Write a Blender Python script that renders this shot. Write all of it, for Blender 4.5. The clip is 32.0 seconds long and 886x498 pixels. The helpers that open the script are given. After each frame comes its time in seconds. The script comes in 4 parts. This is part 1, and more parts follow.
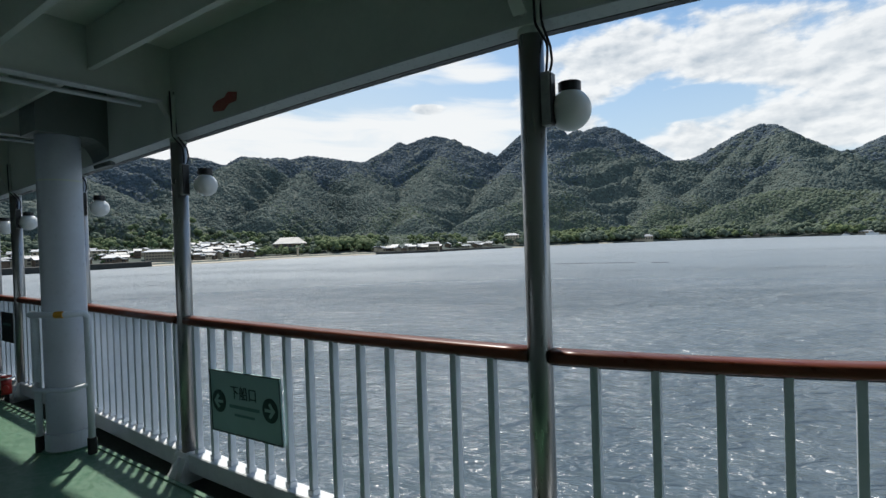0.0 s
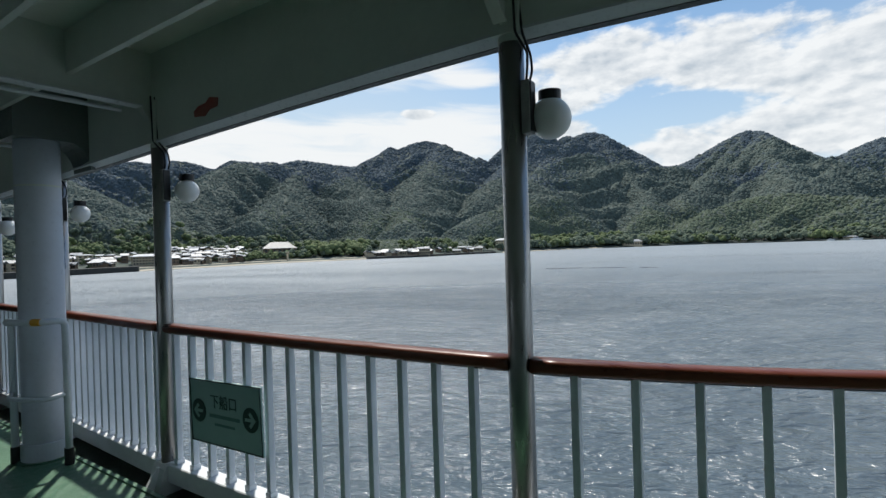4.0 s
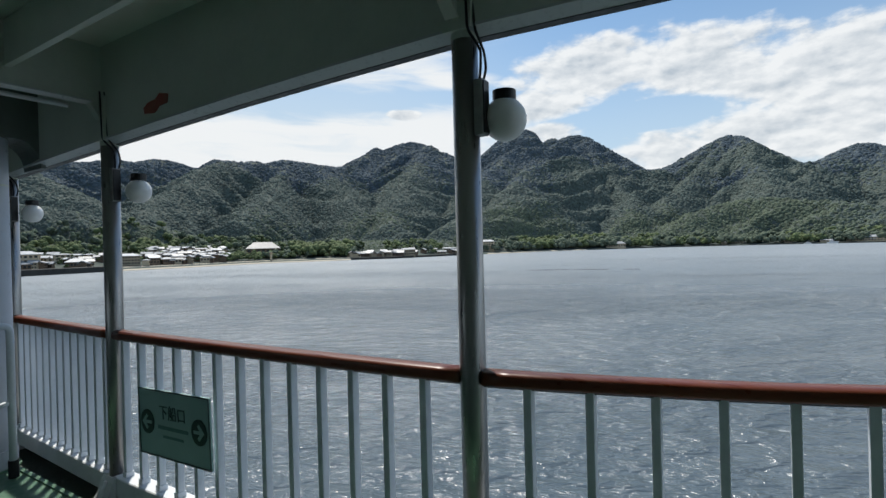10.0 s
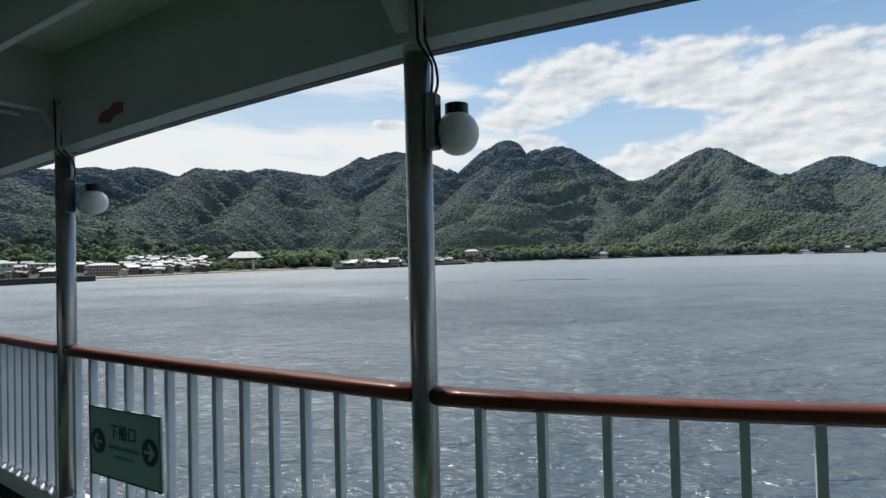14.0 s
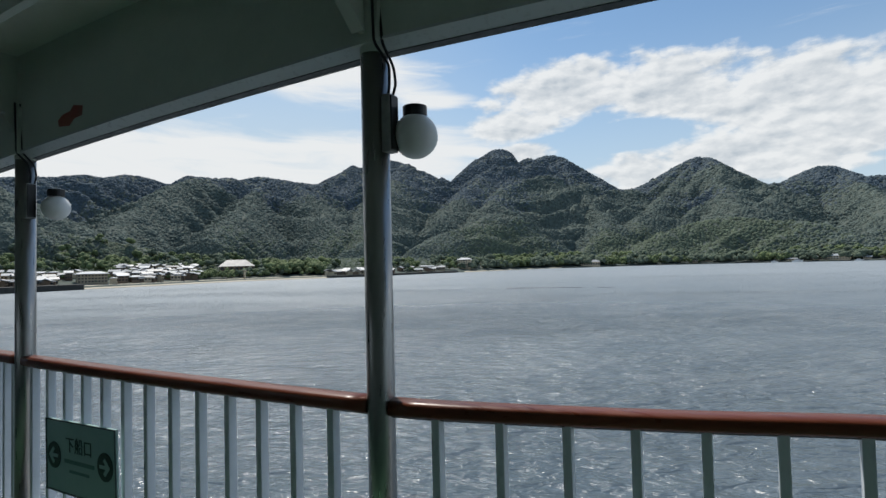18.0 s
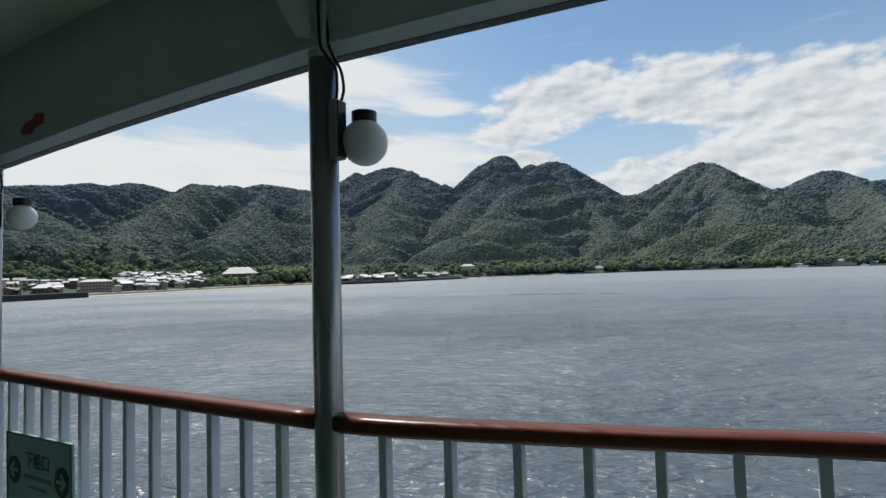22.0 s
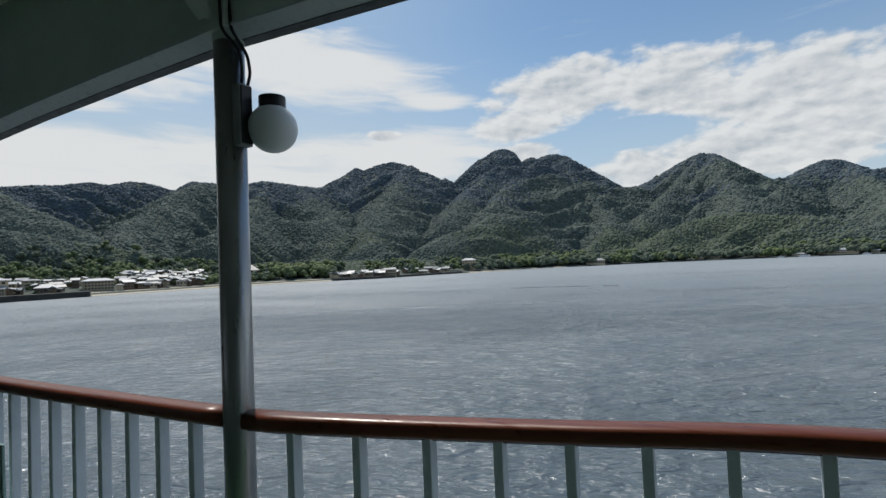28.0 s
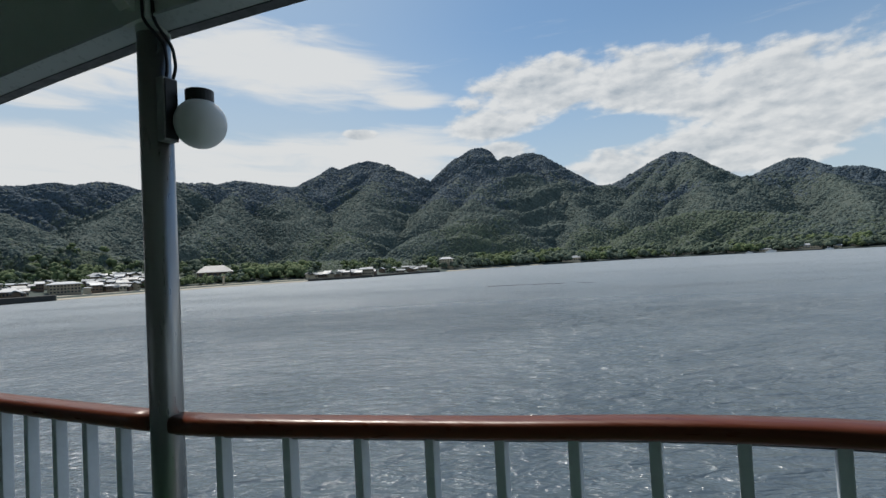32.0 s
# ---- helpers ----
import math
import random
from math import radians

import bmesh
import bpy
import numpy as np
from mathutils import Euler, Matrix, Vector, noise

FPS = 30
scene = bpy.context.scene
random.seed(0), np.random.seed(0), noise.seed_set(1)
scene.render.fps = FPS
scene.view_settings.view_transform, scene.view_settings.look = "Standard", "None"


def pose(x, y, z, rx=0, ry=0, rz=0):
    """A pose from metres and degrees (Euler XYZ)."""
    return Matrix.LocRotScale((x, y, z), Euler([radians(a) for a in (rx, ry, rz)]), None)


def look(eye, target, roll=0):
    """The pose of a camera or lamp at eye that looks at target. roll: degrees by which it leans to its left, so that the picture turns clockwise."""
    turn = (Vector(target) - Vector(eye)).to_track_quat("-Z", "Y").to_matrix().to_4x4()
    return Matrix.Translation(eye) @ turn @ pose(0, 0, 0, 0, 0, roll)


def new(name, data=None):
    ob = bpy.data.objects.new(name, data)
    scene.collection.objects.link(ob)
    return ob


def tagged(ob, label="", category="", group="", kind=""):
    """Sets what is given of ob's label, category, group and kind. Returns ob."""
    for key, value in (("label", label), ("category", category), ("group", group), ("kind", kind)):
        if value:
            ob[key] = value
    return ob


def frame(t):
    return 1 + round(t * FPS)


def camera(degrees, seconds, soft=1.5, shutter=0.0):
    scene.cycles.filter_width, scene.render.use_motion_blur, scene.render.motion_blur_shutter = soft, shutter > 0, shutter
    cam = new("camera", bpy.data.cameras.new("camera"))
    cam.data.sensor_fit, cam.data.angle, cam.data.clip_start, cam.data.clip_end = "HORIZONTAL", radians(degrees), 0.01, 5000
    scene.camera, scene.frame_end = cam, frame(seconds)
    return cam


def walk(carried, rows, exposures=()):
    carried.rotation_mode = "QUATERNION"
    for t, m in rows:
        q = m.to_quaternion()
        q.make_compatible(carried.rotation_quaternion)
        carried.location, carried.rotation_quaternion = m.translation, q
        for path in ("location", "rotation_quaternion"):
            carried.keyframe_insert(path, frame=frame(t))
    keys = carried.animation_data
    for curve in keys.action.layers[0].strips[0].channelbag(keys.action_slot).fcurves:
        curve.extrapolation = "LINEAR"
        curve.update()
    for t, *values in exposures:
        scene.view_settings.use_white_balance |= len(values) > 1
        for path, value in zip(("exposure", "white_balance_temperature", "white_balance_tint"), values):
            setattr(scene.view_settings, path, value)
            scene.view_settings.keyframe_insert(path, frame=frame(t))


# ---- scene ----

# ================= camera and walk =================
cam = camera(82.0, 32.0)
PATH = [
    (0, 0.886, -1.938, 1.491, 89.26, 1.86, 34.91),
    (1, 0.894, -1.927, 1.501, 89.36, 1.89, 34.71),
    (2, 0.900, -1.913, 1.506, 89.65, 1.83, 34.45),
    (3, 0.908, -1.906, 1.507, 89.83, 1.87, 34.19),
    (3.5, 0.911, -1.903, 1.505, 89.80, 1.83, 34.05),
    (5.5, 0.923, -1.889, 1.502, 89.74, 1.71, 33.16),
    (6, 0.927, -1.878, 1.502, 89.73, 1.61, 32.96),
    (7, 0.941, -1.848, 1.508, 89.71, 1.59, 32.71),
    (8, 0.958, -1.819, 1.516, 89.58, 1.53, 32.54),
    (9, 0.970, -1.788, 1.516, 89.68, 1.55, 32.34),
    (10, 0.977, -1.740, 1.520, 89.84, 1.50, 32.21),
    (11, 0.996, -1.712, 1.521, 90.02, 1.49, 31.91),
    (12, 1.021, -1.700, 1.525, 90.35, 1.44, 31.33),
    (13, 1.047, -1.676, 1.533, 90.63, 1.39, 30.85),
    (14, 1.069, -1.645, 1.538, 90.89, 1.40, 30.47),
    (14.5, 1.086, -1.637, 1.540, 91.01, 1.37, 30.31),
    (16.5, 1.117, -1.567, 1.530, 91.69, 1.44, 29.88),
    (17, 1.126, -1.554, 1.527, 91.72, 1.47, 29.81),
    (18, 1.152, -1.529, 1.527, 91.80, 1.42, 29.64),
    (19, 1.187, -1.496, 1.539, 92.06, 1.38, 29.52),
    (20, 1.228, -1.461, 1.535, 92.51, 1.42, 29.68),
    (21, 1.255, -1.418, 1.533, 92.68, 1.49, 29.65),
    (22, 1.291, -1.382, 1.534, 92.55, 1.62, 30.02),
    (23, 1.332, -1.329, 1.521, 92.67, 1.85, 30.23),
    (24, 1.387, -1.294, 1.512, 92.69, 1.93, 30.05),
    (25, 1.414, -1.263, 1.501, 92.77, 2.03, 29.67),
    (26, 1.440, -1.227, 1.494, 92.68, 2.30, 29.47),
    (26.5, 1.468, -1.219, 1.499, 92.44, 2.37, 29.64),
    (28.5, 1.542, -1.150, 1.507, 91.78, 2.48, 30.45),
    (29, 1.569, -1.143, 1.506, 91.62, 2.59, 30.67),
    (30, 1.600, -1.116, 1.507, 91.37, 2.79, 29.68),
    (31, 1.638, -1.095, 1.503, 91.39, 3.00, 28.40),
    (32, 1.641, -1.078, 1.492, 91.69, 3.03, 27.65),
]
walk(cam, [(r[0], pose(*r[1:])) for r in PATH], [(0, 0.42, 6550, 10), (11, 0.36, 6550, 10), (18, 0.28, 6560, 10), (26, 0.12, 6580, 10), (32, 0.05, 6580, 10)])

# ================= world, sun, exposure =================
SHORE_TURN = 1.0                         # degrees by which the shore and sky stand turned to the ship
SUN_BEARING, SUN_HEIGHT = 52.0, 59.0      # degrees left of +y, degrees above the horizon


class Nodes:
    """Small wrapper to wire shader nodes."""

    def __init__(self, tree):
        self.tree = tree
        tree.nodes.clear()

    def node(self, kind, **settings):
        n = self.tree.nodes.new(kind)
        for key, value in settings.items():
            setattr(n, key, value)
        return n

    def link(self, a, b):
        self.tree.links.new(a, b)

    def feed(self, socket, value):
        if isinstance(value, (int, float)):
            socket.default_value = value
        elif isinstance(value, (tuple, list)):
            socket.default_value = tuple(value) + ((1.0,) if len(value) == 3 and socket.type == "RGBA" else ())
        else:
            self.link(value, socket)

    def math(self, op, a, b=0.0, c=0.0, clamp=False):
        n = self.node("ShaderNodeMath", operation=op, use_clamp=clamp)
        for sock, v in zip(n.inputs, (a, b, c)):
            self.feed(sock, v)
        return n.outputs[0]

    def ramp(self, value, lo, hi, a=0.0, b=1.0, smooth=True):
        n = self.node("ShaderNodeMapRange", interpolation_type="SMOOTHSTEP" if smooth else "LINEAR")
        for sock, v in zip(n.inputs, (value, lo, hi, a, b)):
            self.feed(sock, v)
        return n.outputs[0]

    def mix(self, fac, a, b, blend="MIX"):
        n = self.node("ShaderNodeMix", data_type="RGBA", blend_type=blend)
        self.feed(n.inputs[0], fac)
        self.feed(n.inputs[6], a)
        self.feed(n.inputs[7], b)
        return n.outputs[2]

    def noise(self, vector, scale, detail=3.0, rough=0.5, distort=0.0):
        n = self.node("ShaderNodeTexNoise")
        self.feed(n.inputs["Vector"], vector)
        n.inputs["Scale"].default_value = scale
        n.inputs["Detail"].default_value = detail
        n.inputs["Roughness"].default_value = rough
        n.inputs["Distortion"].default_value = distort
        return n.outputs["Fac"]


def make_world():
    world = bpy.data.worlds.new("sky")
    scene.world = world
    world.use_nodes = True
    k = Nodes(world.node_tree)
    out = k.node("ShaderNodeOutputWorld")
    sky = k.node("ShaderNodeTexSky", sky_type="NISHITA", sun_disc=False)
    sky.sun_elevation, sky.sun_rotation = radians(SUN_HEIGHT), radians(-SUN_BEARING)
    sky.air_density, sky.dust_density, sky.ozone_density = 1.0, 0.6, 2.0
    ways = k.node("ShaderNodeTexCoord").outputs["Generated"]
    sep = k.node("ShaderNodeSeparateXYZ")
    k.link(ways, sep.inputs[0])
    x, y, z = sep.outputs
    bearing = k.math("SUBTRACT", k.math("MULTIPLY", k.math("ARCTAN2", k.math("MULTIPLY", x, -1.0), y), 57.2958), SHORE_TURN)
    height = k.math("MULTIPLY", k.math("ARCSINE", z), 57.2958)
    # cloud coordinates, flattened towards the horizon
    sheet = k.node("ShaderNodeCombineXYZ")
    k.link(k.math("DIVIDE", bearing, 7.5), sheet.inputs[0])
    k.link(k.math("DIVIDE", height, 3.6), sheet.inputs[1])
    flat = sheet.outputs[0]
    lift = k.node("ShaderNodeVectorMath", operation="ADD")
    k.link(flat, lift.inputs[0])
    lift.inputs[1].default_value = (0.07, 0.15, 0)

    def billows(way):
        """Soft noise with rounded heads on it."""
        bent = k.node("ShaderNodeVectorMath", operation="MULTIPLY_ADD")
        stir = k.node("ShaderNodeTexNoise")
        k.link(way, stir.inputs["Vector"])
        stir.inputs["Scale"].default_value = 2.6
        stir.inputs["Detail"].default_value = 4.0
        k.link(stir.outputs["Color"], bent.inputs[0])
        bent.inputs[1].default_value = (0.42, 0.42, 0)
        k.link(way, bent.inputs[2])
        total = k.noise(way, 1.15, 9.0, 0.60)
        for scale, gain in ((2.3, 0.20), (5.2, 0.10)):
            cell = k.node("ShaderNodeTexVoronoi", feature="SMOOTH_F1")
            k.link(bent.outputs[0], cell.inputs["Vector"])
            cell.inputs["Scale"].default_value = scale
            cell.inputs["Smoothness"].default_value = 0.35
            total = k.math("ADD", total, k.math("MULTIPLY", k.math("SUBTRACT", 0.42, cell.outputs["Distance"]), gain))
        return total

    puffs, puffs_up = billows(flat), billows(lift.outputs[0])
    drawn = k.node("ShaderNodeCombineXYZ")                 # long streaks for the wisps
    k.link(k.math("DIVIDE", k.math("ADD", bearing, k.math("MULTIPLY", height, 0.9)), 15.0), drawn.inputs[0])
    k.link(k.math("DIVIDE", k.math("SUBTRACT", height, k.math("MULTIPLY", bearing, 0.06)), 2.4), drawn.inputs[1])
    streaks = k.noise(drawn.outputs[0], 1.3, 8.0, 0.58, 0.6)

    def field(banks):
        """How deep inside the nearest of some tilted ovals of cloud a direction lies."""
        total = None
        for b, h, wb, wh, tilt in banks:
            off = k.math("SUBTRACT", bearing, b)
            db = k.math("DIVIDE", off, wb)
            dh = k.math("DIVIDE", k.math("SUBTRACT", k.math("SUBTRACT", height, h), k.math("MULTIPLY", off, tilt)), wh)
            deep = k.math("SUBTRACT", 1.0, k.math("ADD", k.math("MULTIPLY", db, db), k.math("MULTIPLY", dh, dh)))
            total = deep if total is None else k.math("SMOOTH_MAX", total, deep, 0.3)
        return k.math("MAXIMUM", total, -1.1)

    heap = k.math("ADD", k.math("MULTIPLY", field(HEAPS), 0.40), k.math("MULTIPLY", k.math("SUBTRACT", puffs, 0.47), 1.15))
    hole = k.math("MULTIPLY", k.math("MAXIMUM", field(HOLES), 0.0), 0.55)
    heap = k.math("SUBTRACT", heap, hole)
    cloud = k.ramp(heap, -0.08, 0.22)
    wisp = k.math("ADD", k.math("MULTIPLY", field(WISPS), 0.55), k.math("MULTIPLY", k.math("SUBTRACT", streaks, 0.50), 1.9))
    thin = k.ramp(wisp, -0.42, 0.40, 0.0, 0.94)
    relief = k.math("MULTIPLY", k.math("SUBTRACT", puffs, puffs_up), 3.2)
    depth = k.ramp(heap, 0.14, 0.70, 0.0, 0.60)
    lit = k.math("SUBTRACT", k.math("ADD", relief, 0.84), depth, clamp=True)
    tone = k.mix(lit, (3.7, 4.25, 4.8), (6.9, 7.1, 7.2))
    veil = k.ramp(height, 2.0, 26.0, 0.84, 0.10)          # thin haze that thins out upwards
    west = k.ramp(bearing, 14.0, 44.0, 0.0, 0.30)         # and thickens towards the sun
    veil = k.math("ADD", veil, west, clamp=True)
    clear = k.mix(1.0, sky.outputs[0], (0.70, 0.92, 1.00), "MULTIPLY")
    base = k.mix(veil, clear, (4.7, 5.6, 6.3))
    base = k.mix(thin, base, (6.8, 7.0, 7.1))
    colour = k.mix(k.math("MULTIPLY", cloud, 0.95), base, tone)
    back = k.node("ShaderNodeBackground")
    k.link(colour, back.inputs[0])
    back.inputs[1].default_value = 0.10
    k.link(back.outputs[0], out.inputs[0])


# ovals of cloud: bearing, height, half width, half height (degrees), tilt
HEAPS = [
    (14.5, 18.2, 9.5, 3.2, -0.10), (3.0, 17.0, 11.0, 3.8, 0.14), (-9.0, 14.0, 14.0, 4.6, 0.10), (20.0, 15.2, 5.5, 1.9, -0.06),
    (-1.0, 9.4, 16.0, 3.0, -0.06), (18.5, 12.0, 3.4, 1.3, 0.0), (-42.0, 17.0, 24.0, 6.0, 0.0), (35.0, 14.6, 2.0, 0.6, 0.0),
]
HOLES = [(8.0, 13.0, 6.5, 1.7, -0.06), (-3.0, 23.5, 30.0, 3.0, 0.12)]
WISPS = [(44.0, 21.6, 13.0, 3.4, 0.10), (39.0, 21.0, 8.0, 2.2, 0.12), (66.0, 10.5, 36.0, 3.6, 0.0), (34.0, 12.5, 12.0, 2.4, 0.0), (70.0, 21.0, 16.0, 5.0, 0.0), (30.0, 18.0, 5.0, 1.0, 0.0)]
make_world()

sun = new("sun", bpy.data.lights.new("sun", "SUN"))
sun.data.energy, sun.data.angle, sun.data.color = 3.5, radians(1.5), (1.0, 0.95, 0.87)
sb, sh = radians(SUN_BEARING), radians(SUN_HEIGHT)
sun.matrix_world = look((-40 * math.sin(sb) * math.cos(sh), 40 * math.cos(sb) * math.cos(sh), 40 * math.sin(sh)), (0, 0, 0))

# ================= materials =================


def surface(name, colour, rough=0.5, metal=0.0, other=None, grain=6.0, spread=0.5, bump=0.0, bump_scale=40.0,
            stretch=(1, 1, 1), coat=0.0, ior=1.45, island=0.0, each=0.0, rough_spread=0.12, gloss=0.5):
    """A painted, wooden or mineral surface: two colours mixed by noise at two scales, with relief and uneven gloss."""
    m = bpy.data.materials.new(name)
    m.use_nodes = True
    k = Nodes(m.node_tree)
    out = k.node("ShaderNodeOutputMaterial")
    p = k.node("ShaderNodeBsdfPrincipled")
    k.link(p.outputs[0], out.inputs[0])
    where = k.node("ShaderNodeNewGeometry").outputs["Position"]
    fit = k.node("ShaderNodeMapping")
    fit.inputs["Scale"].default_value = stretch
    k.link(where, fit.inputs[0])
    place = fit.outputs[0]
    coarse = k.noise(place, grain, 4.0, 0.55, 0.3)
    small = k.noise(place, grain * 9, 5.0, 0.6)
    both = k.math("ADD", k.math("MULTIPLY", coarse, 0.65), k.math("MULTIPLY", small, 0.35))
    fac = k.ramp(both, 0.5 - spread * 0.35, 0.5 + spread * 0.35)
    other = other or tuple(c * 0.72 for c in colour)
    tint = k.mix(fac, other, colour)
    if island:
        rnd = k.node("ShaderNodeNewGeometry").outputs["Random Per Island"]
        tint = k.mix(1.0, tint, k.mix(rnd, (1 - island,) * 3, (1 + island,) * 3), "MULTIPLY")
    if each:
        rnd = k.node("ShaderNodeObjectInfo").outputs["Random"]
        tint = k.mix(1.0, tint, k.mix(rnd, (1 - each,) * 3, (1 + each,) * 3), "MULTIPLY")
    k.link(tint, p.inputs["Base Color"])
    k.link(k.ramp(small, 0.3, 0.7, max(0.02, rough - rough_spread), min(1.0, rough + rough_spread)), p.inputs["Roughness"])
    p.inputs["Metallic"].default_value = metal
    p.inputs["IOR"].default_value = ior
    p.inputs["Specular IOR Level"].default_value = gloss
    p.inputs["Coat Weight"].default_value = coat
    p.inputs["Coat Roughness"].default_value = 0.15
    if bump:
        b = k.node("ShaderNodeBump")
        b.inputs["Strength"].default_value = bump
        b.inputs["Distance"].default_value = 0.01
        k.link(k.noise(place, bump_scale, 4.0, 0.6), b.inputs["Height"])
        k.link(b.outputs[0], p.inputs["Normal"])
    return m


def water_surface():
    m = bpy.data.materials.new("sea_water")
    m.use_nodes = True
    k = Nodes(m.node_tree)
    out = k.node("ShaderNodeOutputMaterial")
    p = k.node("ShaderNodeBsdfPrincipled")
    k.link(p.outputs[0], out.inputs[0])
    where = k.node("ShaderNodeNewGeometry").outputs["Position"]

    def waves(scale, along, turn, detail, rough=0.5):
        fit = k.node("ShaderNodeMapping", vector_type="TEXTURE")
        fit.inputs["Rotation"].default_value = (0, 0, radians(turn))
        fit.inputs["Scale"].default_value = (along, 1, 1)
        k.link(where, fit.inputs[0])
        return k.noise(fit.outputs[0], scale, detail, rough, 0.35)

    swell = waves(0.13, 1.5, 36, 2.0)
    chop = waves(0.75, 1.9, 24, 3.0, 0.55)
    ripple = waves(1.7, 2.2, 14, 4.0, 0.6)
    patch = waves(0.018, 3.0, 30, 3.0)
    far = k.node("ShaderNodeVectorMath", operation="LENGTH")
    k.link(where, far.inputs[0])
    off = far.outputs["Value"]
    lively = k.math("MULTIPLY", k.ramp(patch, 0.35, 0.65, 0.55, 1.0), k.ramp(off, 80.0, 600.0, 1.0, 0.7))
    hgt = k.math("ADD", k.math("MULTIPLY", swell, 1.0), k.math("ADD", k.math("MULTIPLY", chop, 1.05), k.math("MULTIPLY", ripple, 0.34)))
    b = k.node("ShaderNodeBump")
    k.link(lively, b.inputs["Strength"])
    b.inputs["Distance"].default_value = 2.1
    k.link(hgt, b.inputs["Height"])
    k.link(b.outputs[0], p.inputs["Normal"])
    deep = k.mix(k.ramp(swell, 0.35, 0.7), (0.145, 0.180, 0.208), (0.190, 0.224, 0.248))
    # darker by the ship: weak sky reflection looking down, put into the colour
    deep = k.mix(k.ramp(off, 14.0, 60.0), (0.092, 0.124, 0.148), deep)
    # paler with distance: low-angle sky sheen put into the colour
    far_sheen = k.ramp(off, 60.0, 520.0, 0.0, 0.85)
    k.link(k.mix(far_sheen, deep, (0.300, 0.332, 0.352)), p.inputs["Base Color"])
    k.link(k.ramp(off, 14.0, 260.0, 0.19, 0.36), p.inputs["Roughness"])
    p.inputs["IOR"].default_value = 1.36
    return m


STEEL = surface("brushed_steel", (0.42, 0.415, 0.41), 0.37, 1.0, (0.30, 0.295, 0.29), 5, 0.8, 0.06, 90, (1, 1, 0.12))
WHITE = surface("white_paint", (0.68, 0.73, 0.79), 0.40, 0, (0.58, 0.63, 0.68), 7, 0.7, 0.12, 60)
SILL = surface("grey_white_paint", (0.72, 0.75, 0.78), 0.45, 0, (0.56, 0.59, 0.61), 5, 0.7, 0.15, 50)
WOOD = surface("varnished_wood", (0.165, 0.040, 0.016), 0.38, 0, (0.075, 0.019, 0.009), 5, 0.8, 0.10, 50, (0.10, 1, 1), coat=0.06, gloss=0.4)
CEIL = surface("grey_green_ceiling_paint", (0.83, 0.87, 0.80), 0.45, 0, (0.76, 0.80, 0.73), 3, 0.7, 0.10, 30)
BEAM = surface("grey_green_beam_paint", (0.60, 0.65, 0.58), 0.40, 0, (0.52, 0.57, 0.51), 3, 0.7, 0.12, 40)
FLANGE = surface("pale_grey_flange_paint", (0.58, 0.62, 0.62), 0.36, 0, (0.54, 0.58, 0.58), 4, 0.7, 0.04, 40)
DECK = surface("green_deck_paint", (0.092, 0.200, 0.128), 0.40, 0, (0.058, 0.138, 0.088), 2.2, 0.9, 0.25, 120)
GUTTER = surface("dark_gutter", (0.085, 0.110, 0.095), 0.5, 0, (0.045, 0.060, 0.052), 4, 0.8, 0.2, 60)
PILLAR = surface("light_grey_pillar_paint", (0.54, 0.59, 0.66), 0.38, 0, (0.48, 0.52, 0.58), 3, 0.7, 0.03, 50)
HULL = surface("white_hull_paint", (0.68, 0.69, 0.70), 0.4, 0, (0.56, 0.57, 0.57), 0.8, 0.8, 0.1, 8)
CABIN = surface("grey_green_cabin_paint", (0.36, 0.40, 0.37), 0.45, 0, (0.30, 0.33, 0.31), 3, 0.8, 0.1, 40)
DARK = surface("dark_bulkhead_paint", (0.040, 0.048, 0.048), 0.5, 0, (0.025, 0.03, 0.03), 3, 0.8, 0.1, 40)
# beam at the pillar head: the shade up there is mixed into its paint
SHADED_BEAM = surface("shaded_beam_paint", (0.17, 0.20, 0.185), 0.5, 0, (0.13, 0.155, 0.145), 3, 0.8, 0.05, 40)
BLACK = surface("black_plastic", (0.018, 0.018, 0.020), 0.4, 0, (0.010, 0.010, 0.011), 20, 0.7)
RUBBER = surface("black_rubber", (0.012, 0.012, 0.012), 0.75, 0, (0.02, 0.02, 0.02), 20, 0.7)
YELLOW = surface("yellow_tape", (0.72, 0.36, 0.03), 0.5, 0, (0.55, 0.26, 0.02), 30, 0.8)
RED = surface("red_paint", (0.42, 0.028, 0.020), 0.4, 0, (0.28, 0.018, 0.014), 12, 0.8)
ORANGE = surface("faded_red_orange_paint", (0.36, 0.055, 0.040), 0.6, 0, (0.30, 0.13, 0.10), 12, 0.9)
SIGN = surface("pale_teal_sign_plate", (0.34, 0.51, 0.50), 0.4, 0, (0.29, 0.46, 0.45), 6, 0.7)
SIGN_INK = surface("dark_green_print", (0.016, 0.048, 0.044), 0.45, 0, (0.022, 0.060, 0.052), 20, 0.7)
SIGN_FAINT = surface("faded_green_print", (0.090, 0.200, 0.180), 0.45, 0, (0.12, 0.25, 0.23), 20, 0.7)
PLATE = surface("grey_metal_plate", (0.36, 0.36, 0.35), 0.45, 0.2, (0.20, 0.20, 0.19), 20, 0.7)
ROCK = surface("hill_undergrowth", (0.108, 0.126, 0.106), 0.9, 0, (0.078, 0.096, 0.090), 0.02, 0.9, gloss=0.1)
SAND = surface("beach_sand", (0.52, 0.47, 0.38), 0.9, 0, (0.42, 0.37, 0.29), 0.06, 0.9)
STONE = surface("grey_sea_wall_stone", (0.060, 0.060, 0.056), 0.9, 0, (0.026, 0.027, 0.025), 0.3, 0.9)
